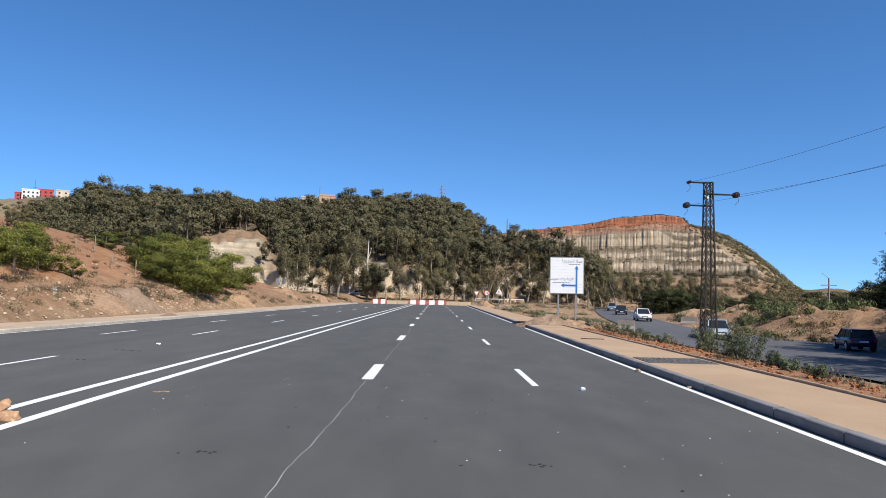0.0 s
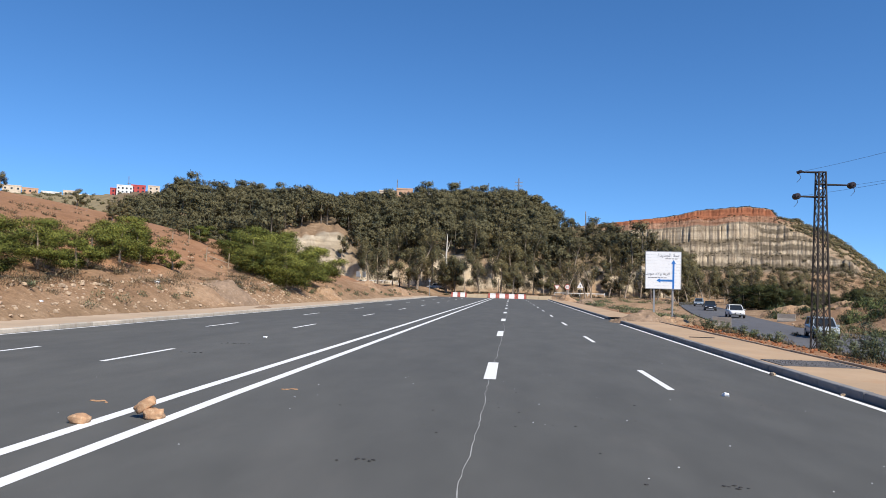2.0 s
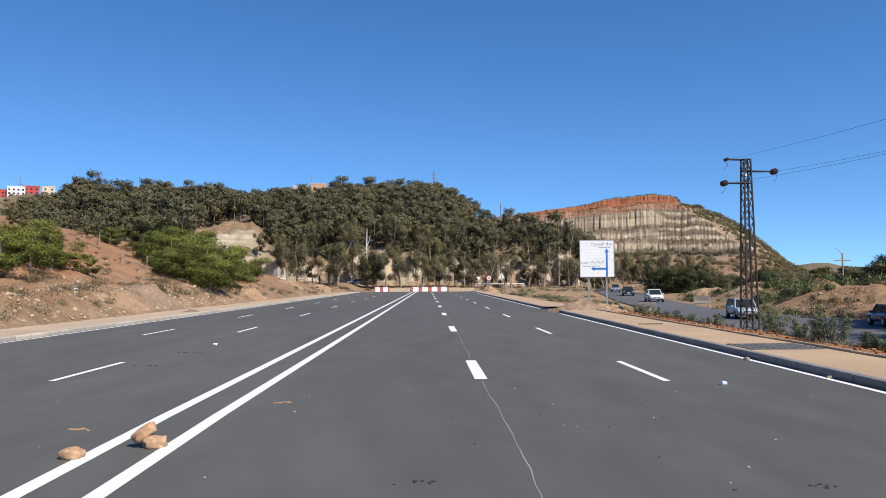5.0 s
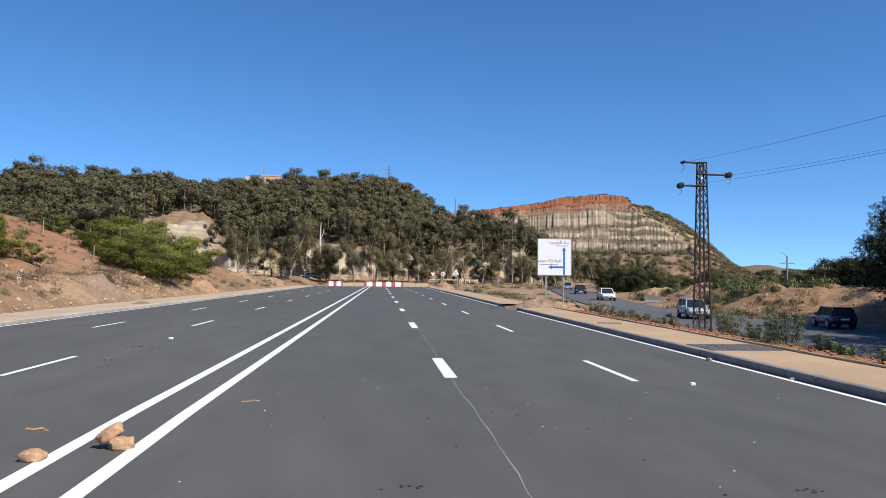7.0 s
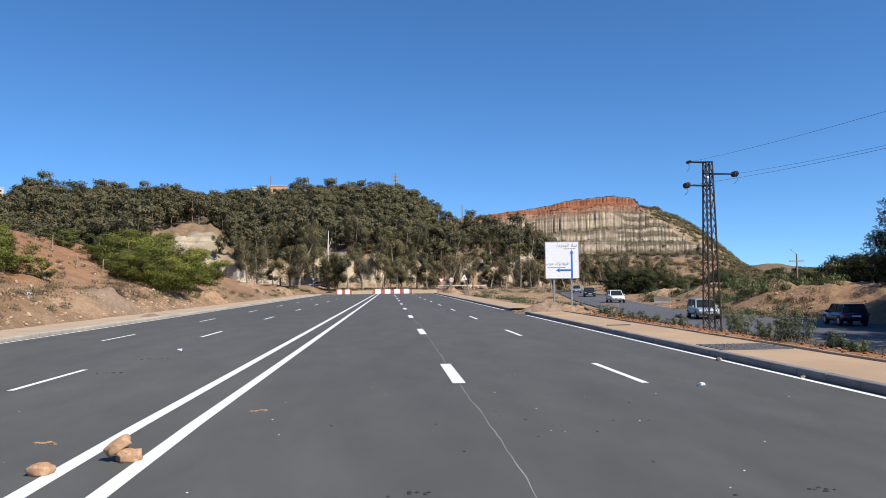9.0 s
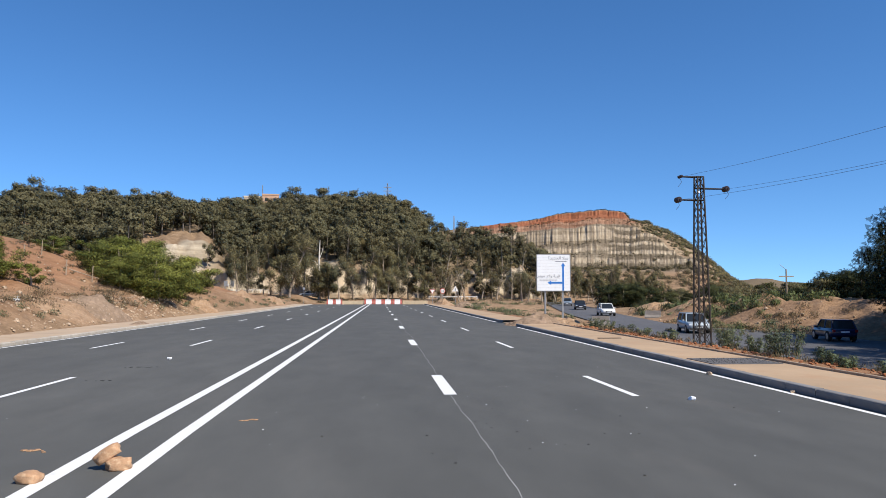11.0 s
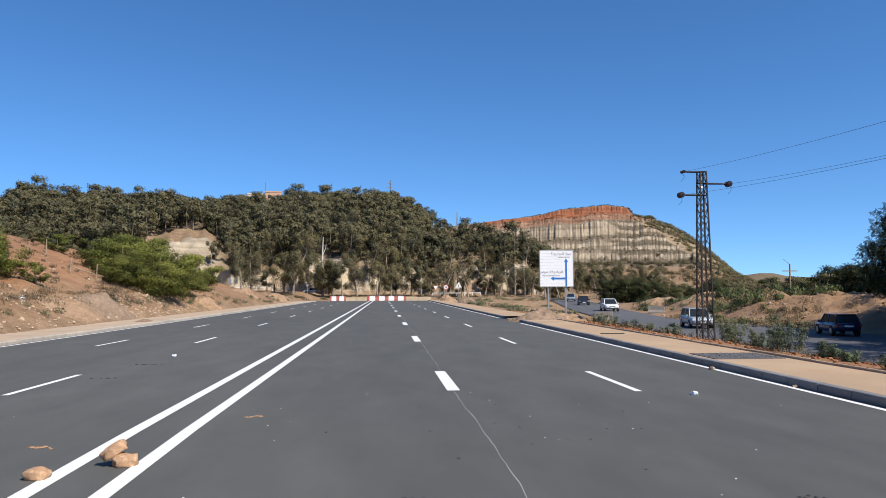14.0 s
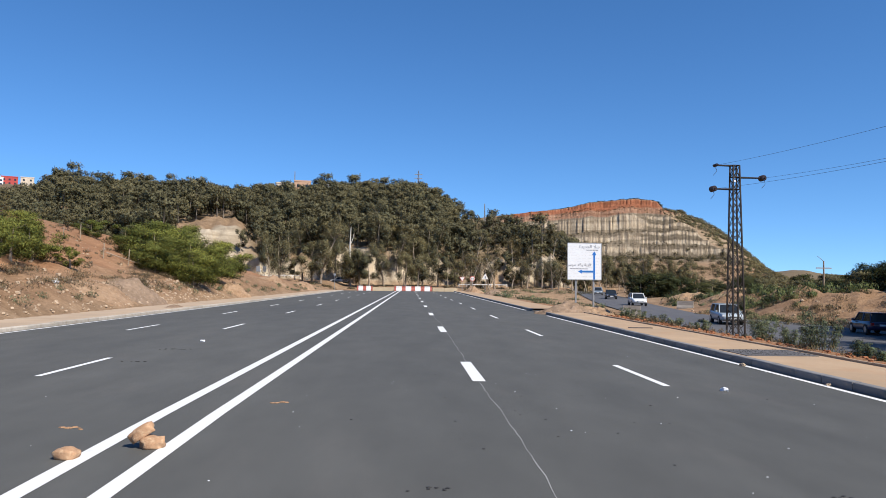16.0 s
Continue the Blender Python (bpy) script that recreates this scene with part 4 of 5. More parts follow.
# ---- left bank: acacias, scrub, spoil ----
TREE_SPECS["acacia_a"] = (dict(skirt=4, seed=51, height=3.4, spread=4.4, clear=0.14, leaves=13000, size=0.21, limbs=15, lean=0.05, droop=0.2), M_LEAF_ACACIA, "acacia")
TREE_SPECS["acacia_b"] = (dict(skirt=4, seed=52, height=3.2, spread=4.0, clear=0.16, leaves=11500, size=0.21, limbs=14, lean=0.08, droop=0.2), M_LEAF_ACACIA, "acacia")
TREE_SPECS["acacia_c"] = (dict(skirt=10, seed=53, height=3.8, spread=5.6, clear=0.05, leaves=19000, size=0.23, limbs=22, lean=0.04, droop=0.2), M_LEAF_ACACIA, "acacia")
TREE_SPECS["acacia_d"] = (dict(skirt=3, seed=54, height=2.0, spread=2.2, clear=0.2, leaves=2800, size=0.22, limbs=9, lean=0.08, droop=0.2), M_LEAF_ACACIA, "acacia")
for key, x, y, s in (("acacia_a", -24.7, 40.2, 1.0), ("acacia_b", -23.6, 35.0, 0.95), ("acacia_a", -22.8, 29.5, 1.1), ("acacia_d", -23.7, 45.2, 1.0), ("acacia_a", -25.7, 44.4, 1.0), ("acacia_b", -28.6, 47.5, 1.0), ("acacia_a", -27.2, 45.3, 0.95),
                     ("acacia_b", -21.6, 24.4, 1.1), ("acacia_b", -24.6, 31.5, 1.15), ("acacia_a", -23.6, 26.0, 1.2), ("acacia_d", -23.2, 33.2, 1.1), ("acacia_b", -26.2, 42.0, 1.0),
                     ("acacia_b", -22.8, 19.5, 1.1), ("acacia_a", -25.5, 20.5, 1.1), ("acacia_d", -31.0, 55.0, 0.8), ("acacia_b", -36.5, 78.0, 0.9), ("acacia_a", -34.0, 81.0, 1.0)):
    tree_thing(key, x, y, x * 97 % 360, s * (0.60 if y < 32 else 0.72), "bushy yellow-green acacia on the red bank", "tree", "acacias on the bank")
for x, y, s in ((-20.6, 61.5, 0.92), (-22.2, 66.0, 1.0), (-21.8, 71.5, 0.95), (-24.6, 75.0, 1.05), (-25.6, 66.5, 1.0), (-29.0, 71.5, 0.95), (-23.6, 60.8, 0.8), (-28.6, 79.5, 1.0), (-24.0, 84.0, 1.0)):
    tree_thing("acacia_c", x, y, x * 131 % 360, s, "broad low yellow-green acacia thicket beside the shoulder", "bush", "acacia thicket")


def scrub(name, places, blob, leaves, size, leaf, label, category, seed, droop=-0.4):
    """Low growth too many to count, as one sheet of leaves."""
    rng = np.random.default_rng(seed)
    xs, ys = np.array([p[0] for p in places]), np.array([p[1] for p in places])
    zs = parts_of_land(xs, ys)[0]
    out = []
    for (x, y, s), z in zip(places, zs):
        b = [(x + rng.normal() * 0.3 * s, y + rng.normal() * 0.3 * s, z + blob[2] * s * 0.5, blob[0] * s, blob[1] * s, blob[2] * s) for _ in range(2)]
        out.append(leaf_cloud(rng, b, leaves * 2, size, droop))
    return tagged(put(name, mesh_from(name, *joined(out), leaf, False)), label, category, kind="stuff")


def scatter(seed, count, x0, x1, y0, y1, s0=0.7, s1=1.3):
    rng = np.random.default_rng(seed)
    return [(rng.uniform(x0, x1), rng.uniform(y0, y1), rng.uniform(s0, s1)) for _ in range(count)]


def scatter_polar(seed, count, a0, a1, r0, r1, keep=lambda a, r: True):
    rng = np.random.default_rng(seed)
    out = []
    while len(out) < count:
        a, r = rng.uniform(a0, a1), math.sqrt(rng.uniform(r0**2, r1**2))
        if keep(a, r):
            out.append((*spot(a, r), rng.uniform(0.6, 1.4)))
    return out


scrub("dry_brush", scatter(81, 95, -23.2, -19.8, 20, 60), (0.55, 0.7, 0.24), 110, 0.13, M_LEAF_DRY, "grey dry brush along the foot of the bank", "brush", 82, -1.5)
scrub("bank_grass", scatter(83, 260, -46, -22, 22, 92, 0.4, 1.1), (0.4, 0.4, 0.25), 26, 0.2, M_LEAF_DRY, "sparse dry grass tufts on the red bank", "grass", 84, -1.5)
scrub("low_green_weeds", scatter(85, 60, -20.5, -18.7, 22, 140, 0.5, 1.2), (0.35, 0.35, 0.28), 90, 0.13, M_LEAF_WEED, "small green weeds on the spoil", "weeds", 86, -1.0)


def rubble(name, count, seed, x0, x1, y0, y1, s0, s1, material, label, z=None):
    """Loose stones past counting, joined."""
    rng = np.random.default_rng(seed)
    kinds = []
    for k in range(4):
        bm = boulder(seed + k, 1, 0.8, 0.7, 0.35, 0)
        kinds.append((np.array([v.co[:] for v in bm.verts]), np.array([[v.index for v in f.verts] for f in bm.faces])))
        bm.free()
    xs, ys = rng.uniform(x0, x1, count), rng.uniform(y0, y1, count)
    zs = parts_of_land(xs, ys)[0] if z is None else np.full(count, z)
    out = []
    for x, y, zz in zip(xs, ys, zs):
        a, s = rng.uniform(0, 6.28), s0 + (s1 - s0) * rng.uniform() ** 3
        m = np.array([[np.cos(a), -np.sin(a), 0], [np.sin(a), np.cos(a), 0], [0, 0, rng.uniform(0.7, 1.2)]]) * s
        v, f = kinds[rng.integers(4)]
        out.append((v @ m.T + (x, y, zz - 0.12 * s), f))
    return tagged(put(name, mesh_from(name, *joined(out), material, False)), label, "stones", kind="stuff")


rubble("spoil_stones", 1500, 91, -21.6, -18.4, 12, 66, 0.02, 0.17, M_RUBBLE, "broken tan stones along the shoulder")
rubble("bank_stones", 260, 95, -34, -20, 22, 80, 0.04, 0.22, M_RUBBLE, "scattered stones on the red bank")
rubble("verge_clods", 1200, 97, 9.25, 11.6, 6, 46, 0.015, 0.10, M_RED_SOIL, "red clods of earth behind the footpath")
scrub("spoil_brush", scatter_polar(113, 46, 21, 34.5, 60, 80), (0.5, 0.5, 0.35), 60, 0.22, M_LEAF_DRY, "dry brush on the spoil bank", "brush", 114, -1.2)
scrub("spoil_green", scatter_polar(115, 22, 23, 31, 66, 84), (0.6, 0.6, 0.45), 90, 0.24, M_LEAF_REED, "green weeds on the spoil bank", "weeds", 116, -1.2)
rubble("spoil_bank_stones", 380, 99, 30, 50, 52, 80, 0.03, 0.24, M_RUBBLE, "stones on the spoil across the side road")

heap("earth_mound", -18.9, 71, 1.5, 1.5, 1.15, M_TAN_SOIL, 3, "pale conical heap of tan soil beside the thicket")
heap("earth_mound", -19.8, 46.5, 1.9, 2.8, 0.85, M_GREY_SOIL, 5, "greyish heap of spoil at the edge of the shoulder")
heap("earth_mound", -19.8, 41.5, 1.5, 2.8, 0.5, M_TAN_SOIL, 6, "low heap of tan spoil with stones")
heap("earth_mound", -16.3, 43.5, 0.6, 1.4, 0.22, M_GREY_SOIL, 7, "low spill of rubble on the pale shoulder", 0.12)
heap("earth_mound", 8.3, 42.3, 1.9, 1.7, 0.85, M_GREY_SOIL, 9, "grey-brown heap of earth before the direction sign", 0.0)
heap("earth_mound", 10.2, 43.0, 1.6, 1.5, 0.65, M_TAN_SOIL, 10, "brown heap of earth at the sign's posts")
heap("earth_mound", 36.4, 95.0, 4.4, 4.0, 1.9, M_TAN_SOIL, 21, "large tan heap of earth across the side road")
heap("earth_mound", 38.5, 84.0, 3.6, 3.4, 1.4, M_TAN_SOIL, 22, "rounded tan heap of earth on the spoil")
heap("earth_mound", 9.4, 128, 2.2, 2.6, 1.2, M_TAN_SOIL, 11, "heap of tan earth by the far footpath")
heap("earth_mound", 11.6, 112, 2.0, 3.0, 0.9, M_GREY_SOIL, 12, "low heap of earth by the far footpath")
heap("earth_mound", -19.5, 122, 2.2, 3.0, 1.1, M_TAN_SOIL, 14, "tan heap of earth beyond the thicket")
heap("earth_mound", -21.5, 104, 2.2, 3.0, 1.0, M_TAN_SOIL, 15, "tan heap of earth beyond the thicket")

# stakes with a fallen rail
for x, y, h in ((-27.4, 59.3, 1.3), (-25.3, 59.3, 1.35), (-25.9, 63.0, 0.9), (-36.0, 74.0, 1.5), (-40.0, 70.0, 1.3), (-33.0, 64.0, 1.1)):
    z = land(x, y)
    tagged(part("stake", rod(bmesh.new(), (x, y, z - 0.1), (x + 0.05, y, z + h), 0.05, 0.04, 7), M_WOOD), "pale weathered wooden stake in the red bank", "stake", "stakes on the bank")
bm = rod(bmesh.new(), (-27.2, 59.4, land(-27.2, 59.4) + 0.55), (-24.2, 60.5, land(-24.2, 60.5) + 0.12), 0.045, 0.035, 7)
tagged(part("rail", bm, M_WOOD), "fallen pale wooden rail leaning on a stake", "rail")
for k, (x, y, s) in enumerate(((-21.1, 38.2, 0.22), (-21.4, 38.8, 0.14), (-19.4, 25.0, 0.1))):
    bm = boulder(40 + k, s, s * 0.7, s * 0.5, 0.5)
    tagged(part("litter", bm, M_BOARD, None, smooth=False), "crumpled white plastic litter on the bank", "litter", "litter").matrix_basis = pose(x, y, land(x, y) - 0.02, 0, 0, k * 50)


# ---- right verge ----
def weed_clump(seed, x, y, h, w, n):
    """Leafy stems from one root."""
    rng = np.random.default_rng(seed)
    e = thing("weed_clump", pose(x, y, land(x, y) - 0.03), "tall grey-green leafy weeds on the red verge", "weeds", "weeds on the verge")
    stems, blobs = [], []
    for k in range(n):
        a, d = rng.uniform(0, 6.28), w * 0.5 * math.sqrt(rng.uniform())
        bx, by, hh = math.cos(a) * d * 0.6, math.sin(a) * d * 0.6, h * rng.uniform(0.55, 1.0)
        tip = (bx * 1.9, by * 1.9, hh)
        stems.append(tube([(bx, by, 0), (bx * 1.3, by * 1.3, hh * 0.5), tip], [0.012, 0.009, 0.004], 4))
        for t in (0.25, 0.5, 0.75, 0.95):
            blobs.append((bx * (1 + 0.9 * t), by * (1 + 0.9 * t), hh * t, 0.14, 0.14, hh * 0.13))
    put("stems", mesh_from("stems", *joined(stems), M_STEM), e)["kind"] = "stuff"
    put("leaves", mesh_from("leaves", *leaf_cloud(rng, blobs, n * 130, 0.095, 0.1), M_LEAF_WEED, False), e)
    return e


for k, (x, y, h, w, n) in enumerate(((11.5, 19.1, 1.25, 1.2, 22), (12.0, 24.1, 0.95, 1.3, 20), (12.6, 23.0, 0.8, 1.1, 14), (11.4, 17.0, 0.5, 0.9, 10),
                                    (11.2, 15.6, 0.35, 0.7, 8), (10.7, 13.3, 0.4, 0.4, 6), (13.4, 40.0, 0.6, 0.9, 10), (12.6, 43.5, 0.7, 1.3, 14),
                                    (14.0, 46.5, 0.7, 1.4, 14), (11.6, 46.8, 0.6, 1.0, 10), (16.4, 57.5, 0.5, 1.2, 12), (15.2, 53.5, 0.5, 1.2, 10), (12.2, 30.5, 0.5, 0.9, 8), (12.0, 33.5, 0.4, 0.8, 8))):
    weed_clump(200 + k, x, y, h, w, n)
scrub("verge_grass", scatter(87, 130, 10.6, 16.5, 8, 60, 0.5, 1.2), (0.3, 0.3, 0.16), 34, 0.14, M_LEAF_DRY, "thin dry grass on the verge", "grass", 88, -1.6)
scrub("field_grass", [p for p in scatter(89, 260, 10.8, 36, 60, 150, 0.6, 1.6) if abs(p[0] - np.interp(p[1], SIDE_Y, SIDE_X)) > 5.2 and land(p[0], p[1]) > -1.3], (0.7, 0.7, 0.28), 70, 0.22, M_LEAF_WEED, "patches of low green growth between the roads", "grass", 90, -1.2)
scrub("end_scrub", scatter_polar(93, 120, -16, 14, 150, 182), (0.8, 0.8, 0.45), 70, 0.3, M_LEAF_EUC_LIGHT, "low olive scrub on the earth beyond the road's end", "scrub", 94, -1.0)

# patch of dark gravel let into the footpath
tray = tagged(part("gravel_patch", boxed(7.1, 8.95, 14.85, 16.5, 0.12, 0.162), M_GRAVEL), "dark grey gravel patch across the sandy footpath", "gravel patch")
rubble("loose_gravel", 700, 101, 7.14, 8.9, 14.9, 16.45, 0.006, 0.02, M_GRAVEL, "loose dark gravel filling the patch", 0.162)
tagged(part("drain_cover", boxed(7.4, 8.35, 25.8, 25.98, 0.14, 0.172, 0.004), M_STEEL), "dark narrow drain cover set in the footpath", "drain cover")

# ---- stones and litter on the road ----
def stone(seed, x, y, z, sx, sy, sz, rot, label):
    ob = part("stone", boulder(seed, sx, sy, sz, 0.38), M_STONE, None, smooth=True)
    ob.matrix_basis = pose(x, y, z, *rot)
    return tagged(ob, label, "stone", "stones on the road")


stone(3, -4.145, 5.24, 0.0, 0.165, 0.13, 0.095, (0, 0, 12), "tan sandstone lump lying between the double lines")
stone(8, -4.235, 5.25, 0.118, 0.175, 0.095, 0.088, (0, -33, 8), "rounded tan stone balanced on another stone")
stone(5, -4.86, 4.74, 0.0, 0.16, 0.12, 0.08, (0, 0, -10), "rough orange-tan stone on the double line's edge")
for seed, x, y, s, mat, label in ((61, 4.36, 9.85, 0.085, M_BOARD, "crumpled pale paper litter on the asphalt"), (62, 6.52, 13.85, 0.09, M_RUBBLE, "small stone against the kerb line"),
                                 (63, 6.72, 10.6, 0.06, M_RUBBLE, "small stone against the kerb line"), (64, -7.6, 19.3, 0.08, M_BOARD, "pale scrap lying on the far lanes")):
    ob = part("scrap", boulder(seed, s, s * 0.7, s * 0.55, 0.6, 1), mat)
    ob.matrix_basis = pose(x, y, 0, 0, 0, seed * 40)
    tagged(ob, label, "litter", "scraps on the road")


def flat_scraps(name, x, y, wx, wy, count, seed, size, material, label):
    """A spill of thin crumbs on the asphalt."""
    rng = np.random.default_rng(seed)
    out = []
    for k in range(count):
        cx, cy, s = x + rng.normal() * wx, y + rng.normal() * wy, size * rng.uniform(0.4, 1.3)
        a = rng.uniform(0, 6.28) + np.arange(4) * 1.57 + rng.uniform(-0.4, 0.4, 4)
        ring = np.stack([cx + np.cos(a) * s * 1.4, cy + np.sin(a) * s, np.full(4, 0.003)], -1)
        top = np.stack([cx + np.cos(a) * s, cy + np.sin(a) * s * 0.7, np.full(4, 0.003 + s * 0.35)], -1)
        out.append((np.concatenate([ring, top]), np.array([[4, 5, 6, 7], [0, 1, 5, 4], [1, 2, 6, 5], [2, 3, 7, 6], [3, 0, 4, 7]])))
    tagged(put(name, mesh_from(name, *joined(out), material, False)), label, "crumbs", kind="stuff")


M_TAR = plain("dark_crumbs", (0.025, 0.024, 0.024), 0.8, relief=0)
M_STRAW = plain("dead_leaf", (0.34, 0.20, 0.11), 0.9, relief=0)
flat_scraps("tar_crumbs", -0.95, 3.62, 0.12, 0.04, 9, 1, 0.018, M_TAR, "dark crumbs spilled on the asphalt")
flat_scraps("tar_crumbs", 2.65, 3.3, 0.05, 0.05, 8, 2, 0.018, M_TAR, "dark crumbs spilled on the asphalt")
flat_scraps("tar_crumbs", 0.6, 6.5, 1.6, 1.6, 26, 3, 0.016, M_TAR, "dark crumbs scattered over the asphalt")
flat_scraps("dead_leaves", -5.5, 6.3, 0.09, 0.05, 8, 4, 0.03, M_STRAW, "brown dead leaves on the asphalt")
flat_scraps("dead_leaves", -3.32, 8.3, 0.09, 0.03, 8, 5, 0.035, M_STRAW, "brown dead leaves on the asphalt")
flat_scraps("tar_patch", -7.55, 16.8, 0.3, 0.05, 14, 6, 0.03, M_TAR, "thin dark tar smear across a lane")
flat_scraps("tar_patch", -7.5, 13.8, 0.25, 0.05, 8, 7, 0.025, M_TAR, "thin dark tar smear across a lane")
flat_scraps("pale_grit", 1.5, 7.0, 4.5, 3.5, 60, 8, 0.009, M_BOARD, "specks of pale grit on the asphalt")

for x, y, k in ((-44, 72, 0.42), (-40.5, 66, 0.36), (-47, 80, 0.45), (-36, 60, 0.36), (-52, 78, 0.5), (-41, 82, 0.4), (-56, 70, 0.5)):
    tree_thing("euc_e", x, y, x * 61 % 360, k * 0.42, "small dark sapling on the bare red slope", "tree", "saplings on the slope")

# ---- the road's end ----
def barrier(x, y, length, white):
    e = thing("barrier", pose(x, y, 0.0), "red and white plastic road barrier closing the road", "barrier", "barriers across the road")
    side = [(-0.24, 0.02), (0.24, 0.02), (0.22, 0.3), (0.1, 0.62), (0.09, 0.98), (-0.09, 0.98), (-0.1, 0.62), (-0.22, 0.3)]

    def piece(name, a, b, mat):
        bm = prism(bmesh.new(), side, a, b)
        bmesh.ops.transform(bm, matrix=pose(0, 0, 0, 0, 0, -90), verts=bm.verts)
        part(name, bm, mat, e)

    piece("end", 0, length * (1 - white) / 2 - 0.004, M_RED)
    piece("panel", length * (1 - white) / 2, length * (1 + white) / 2, M_WHITE)
    piece("end", length * (1 + white) / 2 + 0.004, length, M_RED)
    return e


for x in (-12.6, -11.05, -5.1, -3.2, -1.3, 0.6):
    barrier(x, 144.2, 1.5 if x < -9 else 1.82, 0.62)
for x0, x1 in ((-9.5, -7.4), (-7.36, -5.2), (2.6, 5.0), (5.04, 7.6)):
    tagged(part("block_wall", boxed(x0, x1, 144.3, 144.9, -0.05, 0.72, 0.03), M_BEIGE), "low beige concrete block between the barriers", "concrete block", "blocks across the road")


def post(name, x, y, h, r, mat, label, category, z=None):
    z = land(x, y) if z is None else z
    return tagged(part(name, rod(bmesh.new(), (x, y, z - 0.3), (x, y, z + h), r, r * 0.85, 10), mat), label, category)


def road_sign(x, y, h, shape, face, rim, label, size=1.0):
    z = land(x, y)
    e = thing("traffic_sign", pose(x, y, z), label, "road sign", "traffic signs at the junction")
    part("post", rod(bmesh.new(), (0, 0, -0.3), (0, 0, h), 0.04, None, 8), M_GALV, e)
    for name, s, mat, y0 in (("rim", 1.0, rim, -0.055), ("face", 0.74, face, -0.065)):
        n, turn = {"round": (24, 0), "up": (3, 90), "down": (3, 270)}[shape]
        rr = size * 0.62 * s * (0.8 if shape == "round" else 1.0)
        out = [(rr * math.cos(radians(turn + 360 * k / n)), h - size * 0.45 + rr * math.sin(radians(turn + 360 * k / n))) for k in range(n)]
        part(name, prism(bmesh.new(), out, y0, y0 + 0.015), mat, e)
    return e


up = road_sign(13.3, 145, 3.6, "up", M_WHITE, M_WHITE, "white triangular warning sign on a steel post", 1.25)
part("symbol", prism(bmesh.new(), [(-0.1, 2.8), (0.1, 2.8), (0.1, 3.25), (-0.1, 3.25)], -0.08, -0.07), M_INK, up)
disc = road_sign(11.1, 150, 3.3, "round", M_WHITE, M_RED, "round red-rimmed speed limit sign on a post", 1.15)
for dx in (-0.14, 0.14):
    part("numeral_bar", prism(bmesh.new(), [(dx - 0.08, 2.6), (dx + 0.08, 2.6), (dx + 0.08, 2.95), (dx - 0.08, 2.95)], -0.08, -0.07), M_INK, disc)
road_sign(8.95, 150, 3.3, "down", M_WHITE, M_RED, "inverted red-rimmed give way sign on a post", 1.2)
road_sign(-16.9, 142.2, 3.4, "round", M_GALV, M_GALV, "small round sign seen edge-on atop a grey post", 0.5)
for x in (-40.2, -38.6):
    e = thing("traffic_sign", pose(x, 181, land(x, 181)), "grey back of a traffic sign on a post", "road sign", "signs seen from behind")
    part("post", rod(bmesh.new(), (0, 0, -0.3), (0, 0, 3.0), 0.05, None, 8), M_GALV, e)
    part("face", boxed(-0.45, 0.45, -0.08, -0.05, 1.7, 3.1, 0.01), M_GALV, e)
post("bollard", -27.6, 170.5, 2.1, 0.16, M_STEEL, "dark upright post on the earth beyond the road", "post")
post("pale_post", -0.1, 168.5, 3.2, 0.12, M_WOOD, "pale bare post beyond the barriers", "post")
post("pale_post", -3.7, 169.5, 3.6, 0.12, M_WOOD, "pale bare post beyond the barriers", "post")
post("pale_post", 18.7, 175.7, 3.4, 0.10, M_WOOD, "pale bare post by the guard rail", "post")
# dead white trunk among the dark trees
x, y = -16.9, 176.0
z = land(x, y)
e = thing("dead_tree", pose(x, y, z - 0.2), "tall bare whitish dead trunk before dark trees", "tree")
M_DEAD = plain("dead_wood", (0.62, 0.57, 0.50), 0.9, var=0.2, scale=1)
wood = [tube([(0, 0, 0), (0.1, 0, 4), (-0.1, 0, 9), (0.1, 0, 14.5)], [0.32, 0.28, 0.22, 0.08], 8), tube([(-0.05, 0, 7.5), (-0.9, 0.2, 9.2), (-1.6, 0.2, 9.6)], [0.12, 0.09, 0.03], 5),
        tube([(0.0, 0, 10), (0.6, 0.2, 11.6), (0.8, 0.2, 12.8)], [0.1, 0.07, 0.03], 5)]
put("trunk", mesh_from("trunk", *joined(wood), M_DEAD), e)
# white guard rail
e = thing("guard_rail", pose(0, 0, 0), "white guard rail along the crossing road", "guard rail")
for x0, x1, y, n in ((10.0, 22.0, 178.0, 7), (-42, -30, 183.0, 7)):
    for k in range(n):
        x = x0 + (x1 - x0) * k / (n - 1)
        part("post", boxed(x - 0.08, x + 0.08, y, y + 0.12, land(x, y) - 0.2, land(x, y) + 0.75), M_WHITE, e)
    bm = bmesh.new()
    zr = max(land(x0, y), land(x1, y)) + 0.5
    prism(bm, [(x0, zr), (x1, zr), (x1, zr + 0.16), (x0, zr + 0.16)], y - 0.06, y - 0.003)
    part("beam", bm, M_WHITE, e)


# ---- concrete barriers by the side road ----
def jersey(x, y, turn, length, z=None):
    e = part("jersey_barrier", prism(bmesh.new(), [(-0.3, -0.05), (0.3, -0.05), (0.3, 0.12), (0.14, 0.4), (0.1, 0.9), (-0.1, 0.9), (-0.14, 0.4), (-0.3, 0.12)], -length / 2, length / 2), M_CONCRETE)
    e.matrix_basis = pose(x, y, land(x, y) if z is None else z, 0, 0, turn)
    return tagged(e, "weathered concrete barrier block beside the side road", "concrete barrier", "barriers beside the side road")


jersey(18.3, 61.5, 66, 1.5)
jersey(31.5, 83.7, 62, 1.9)


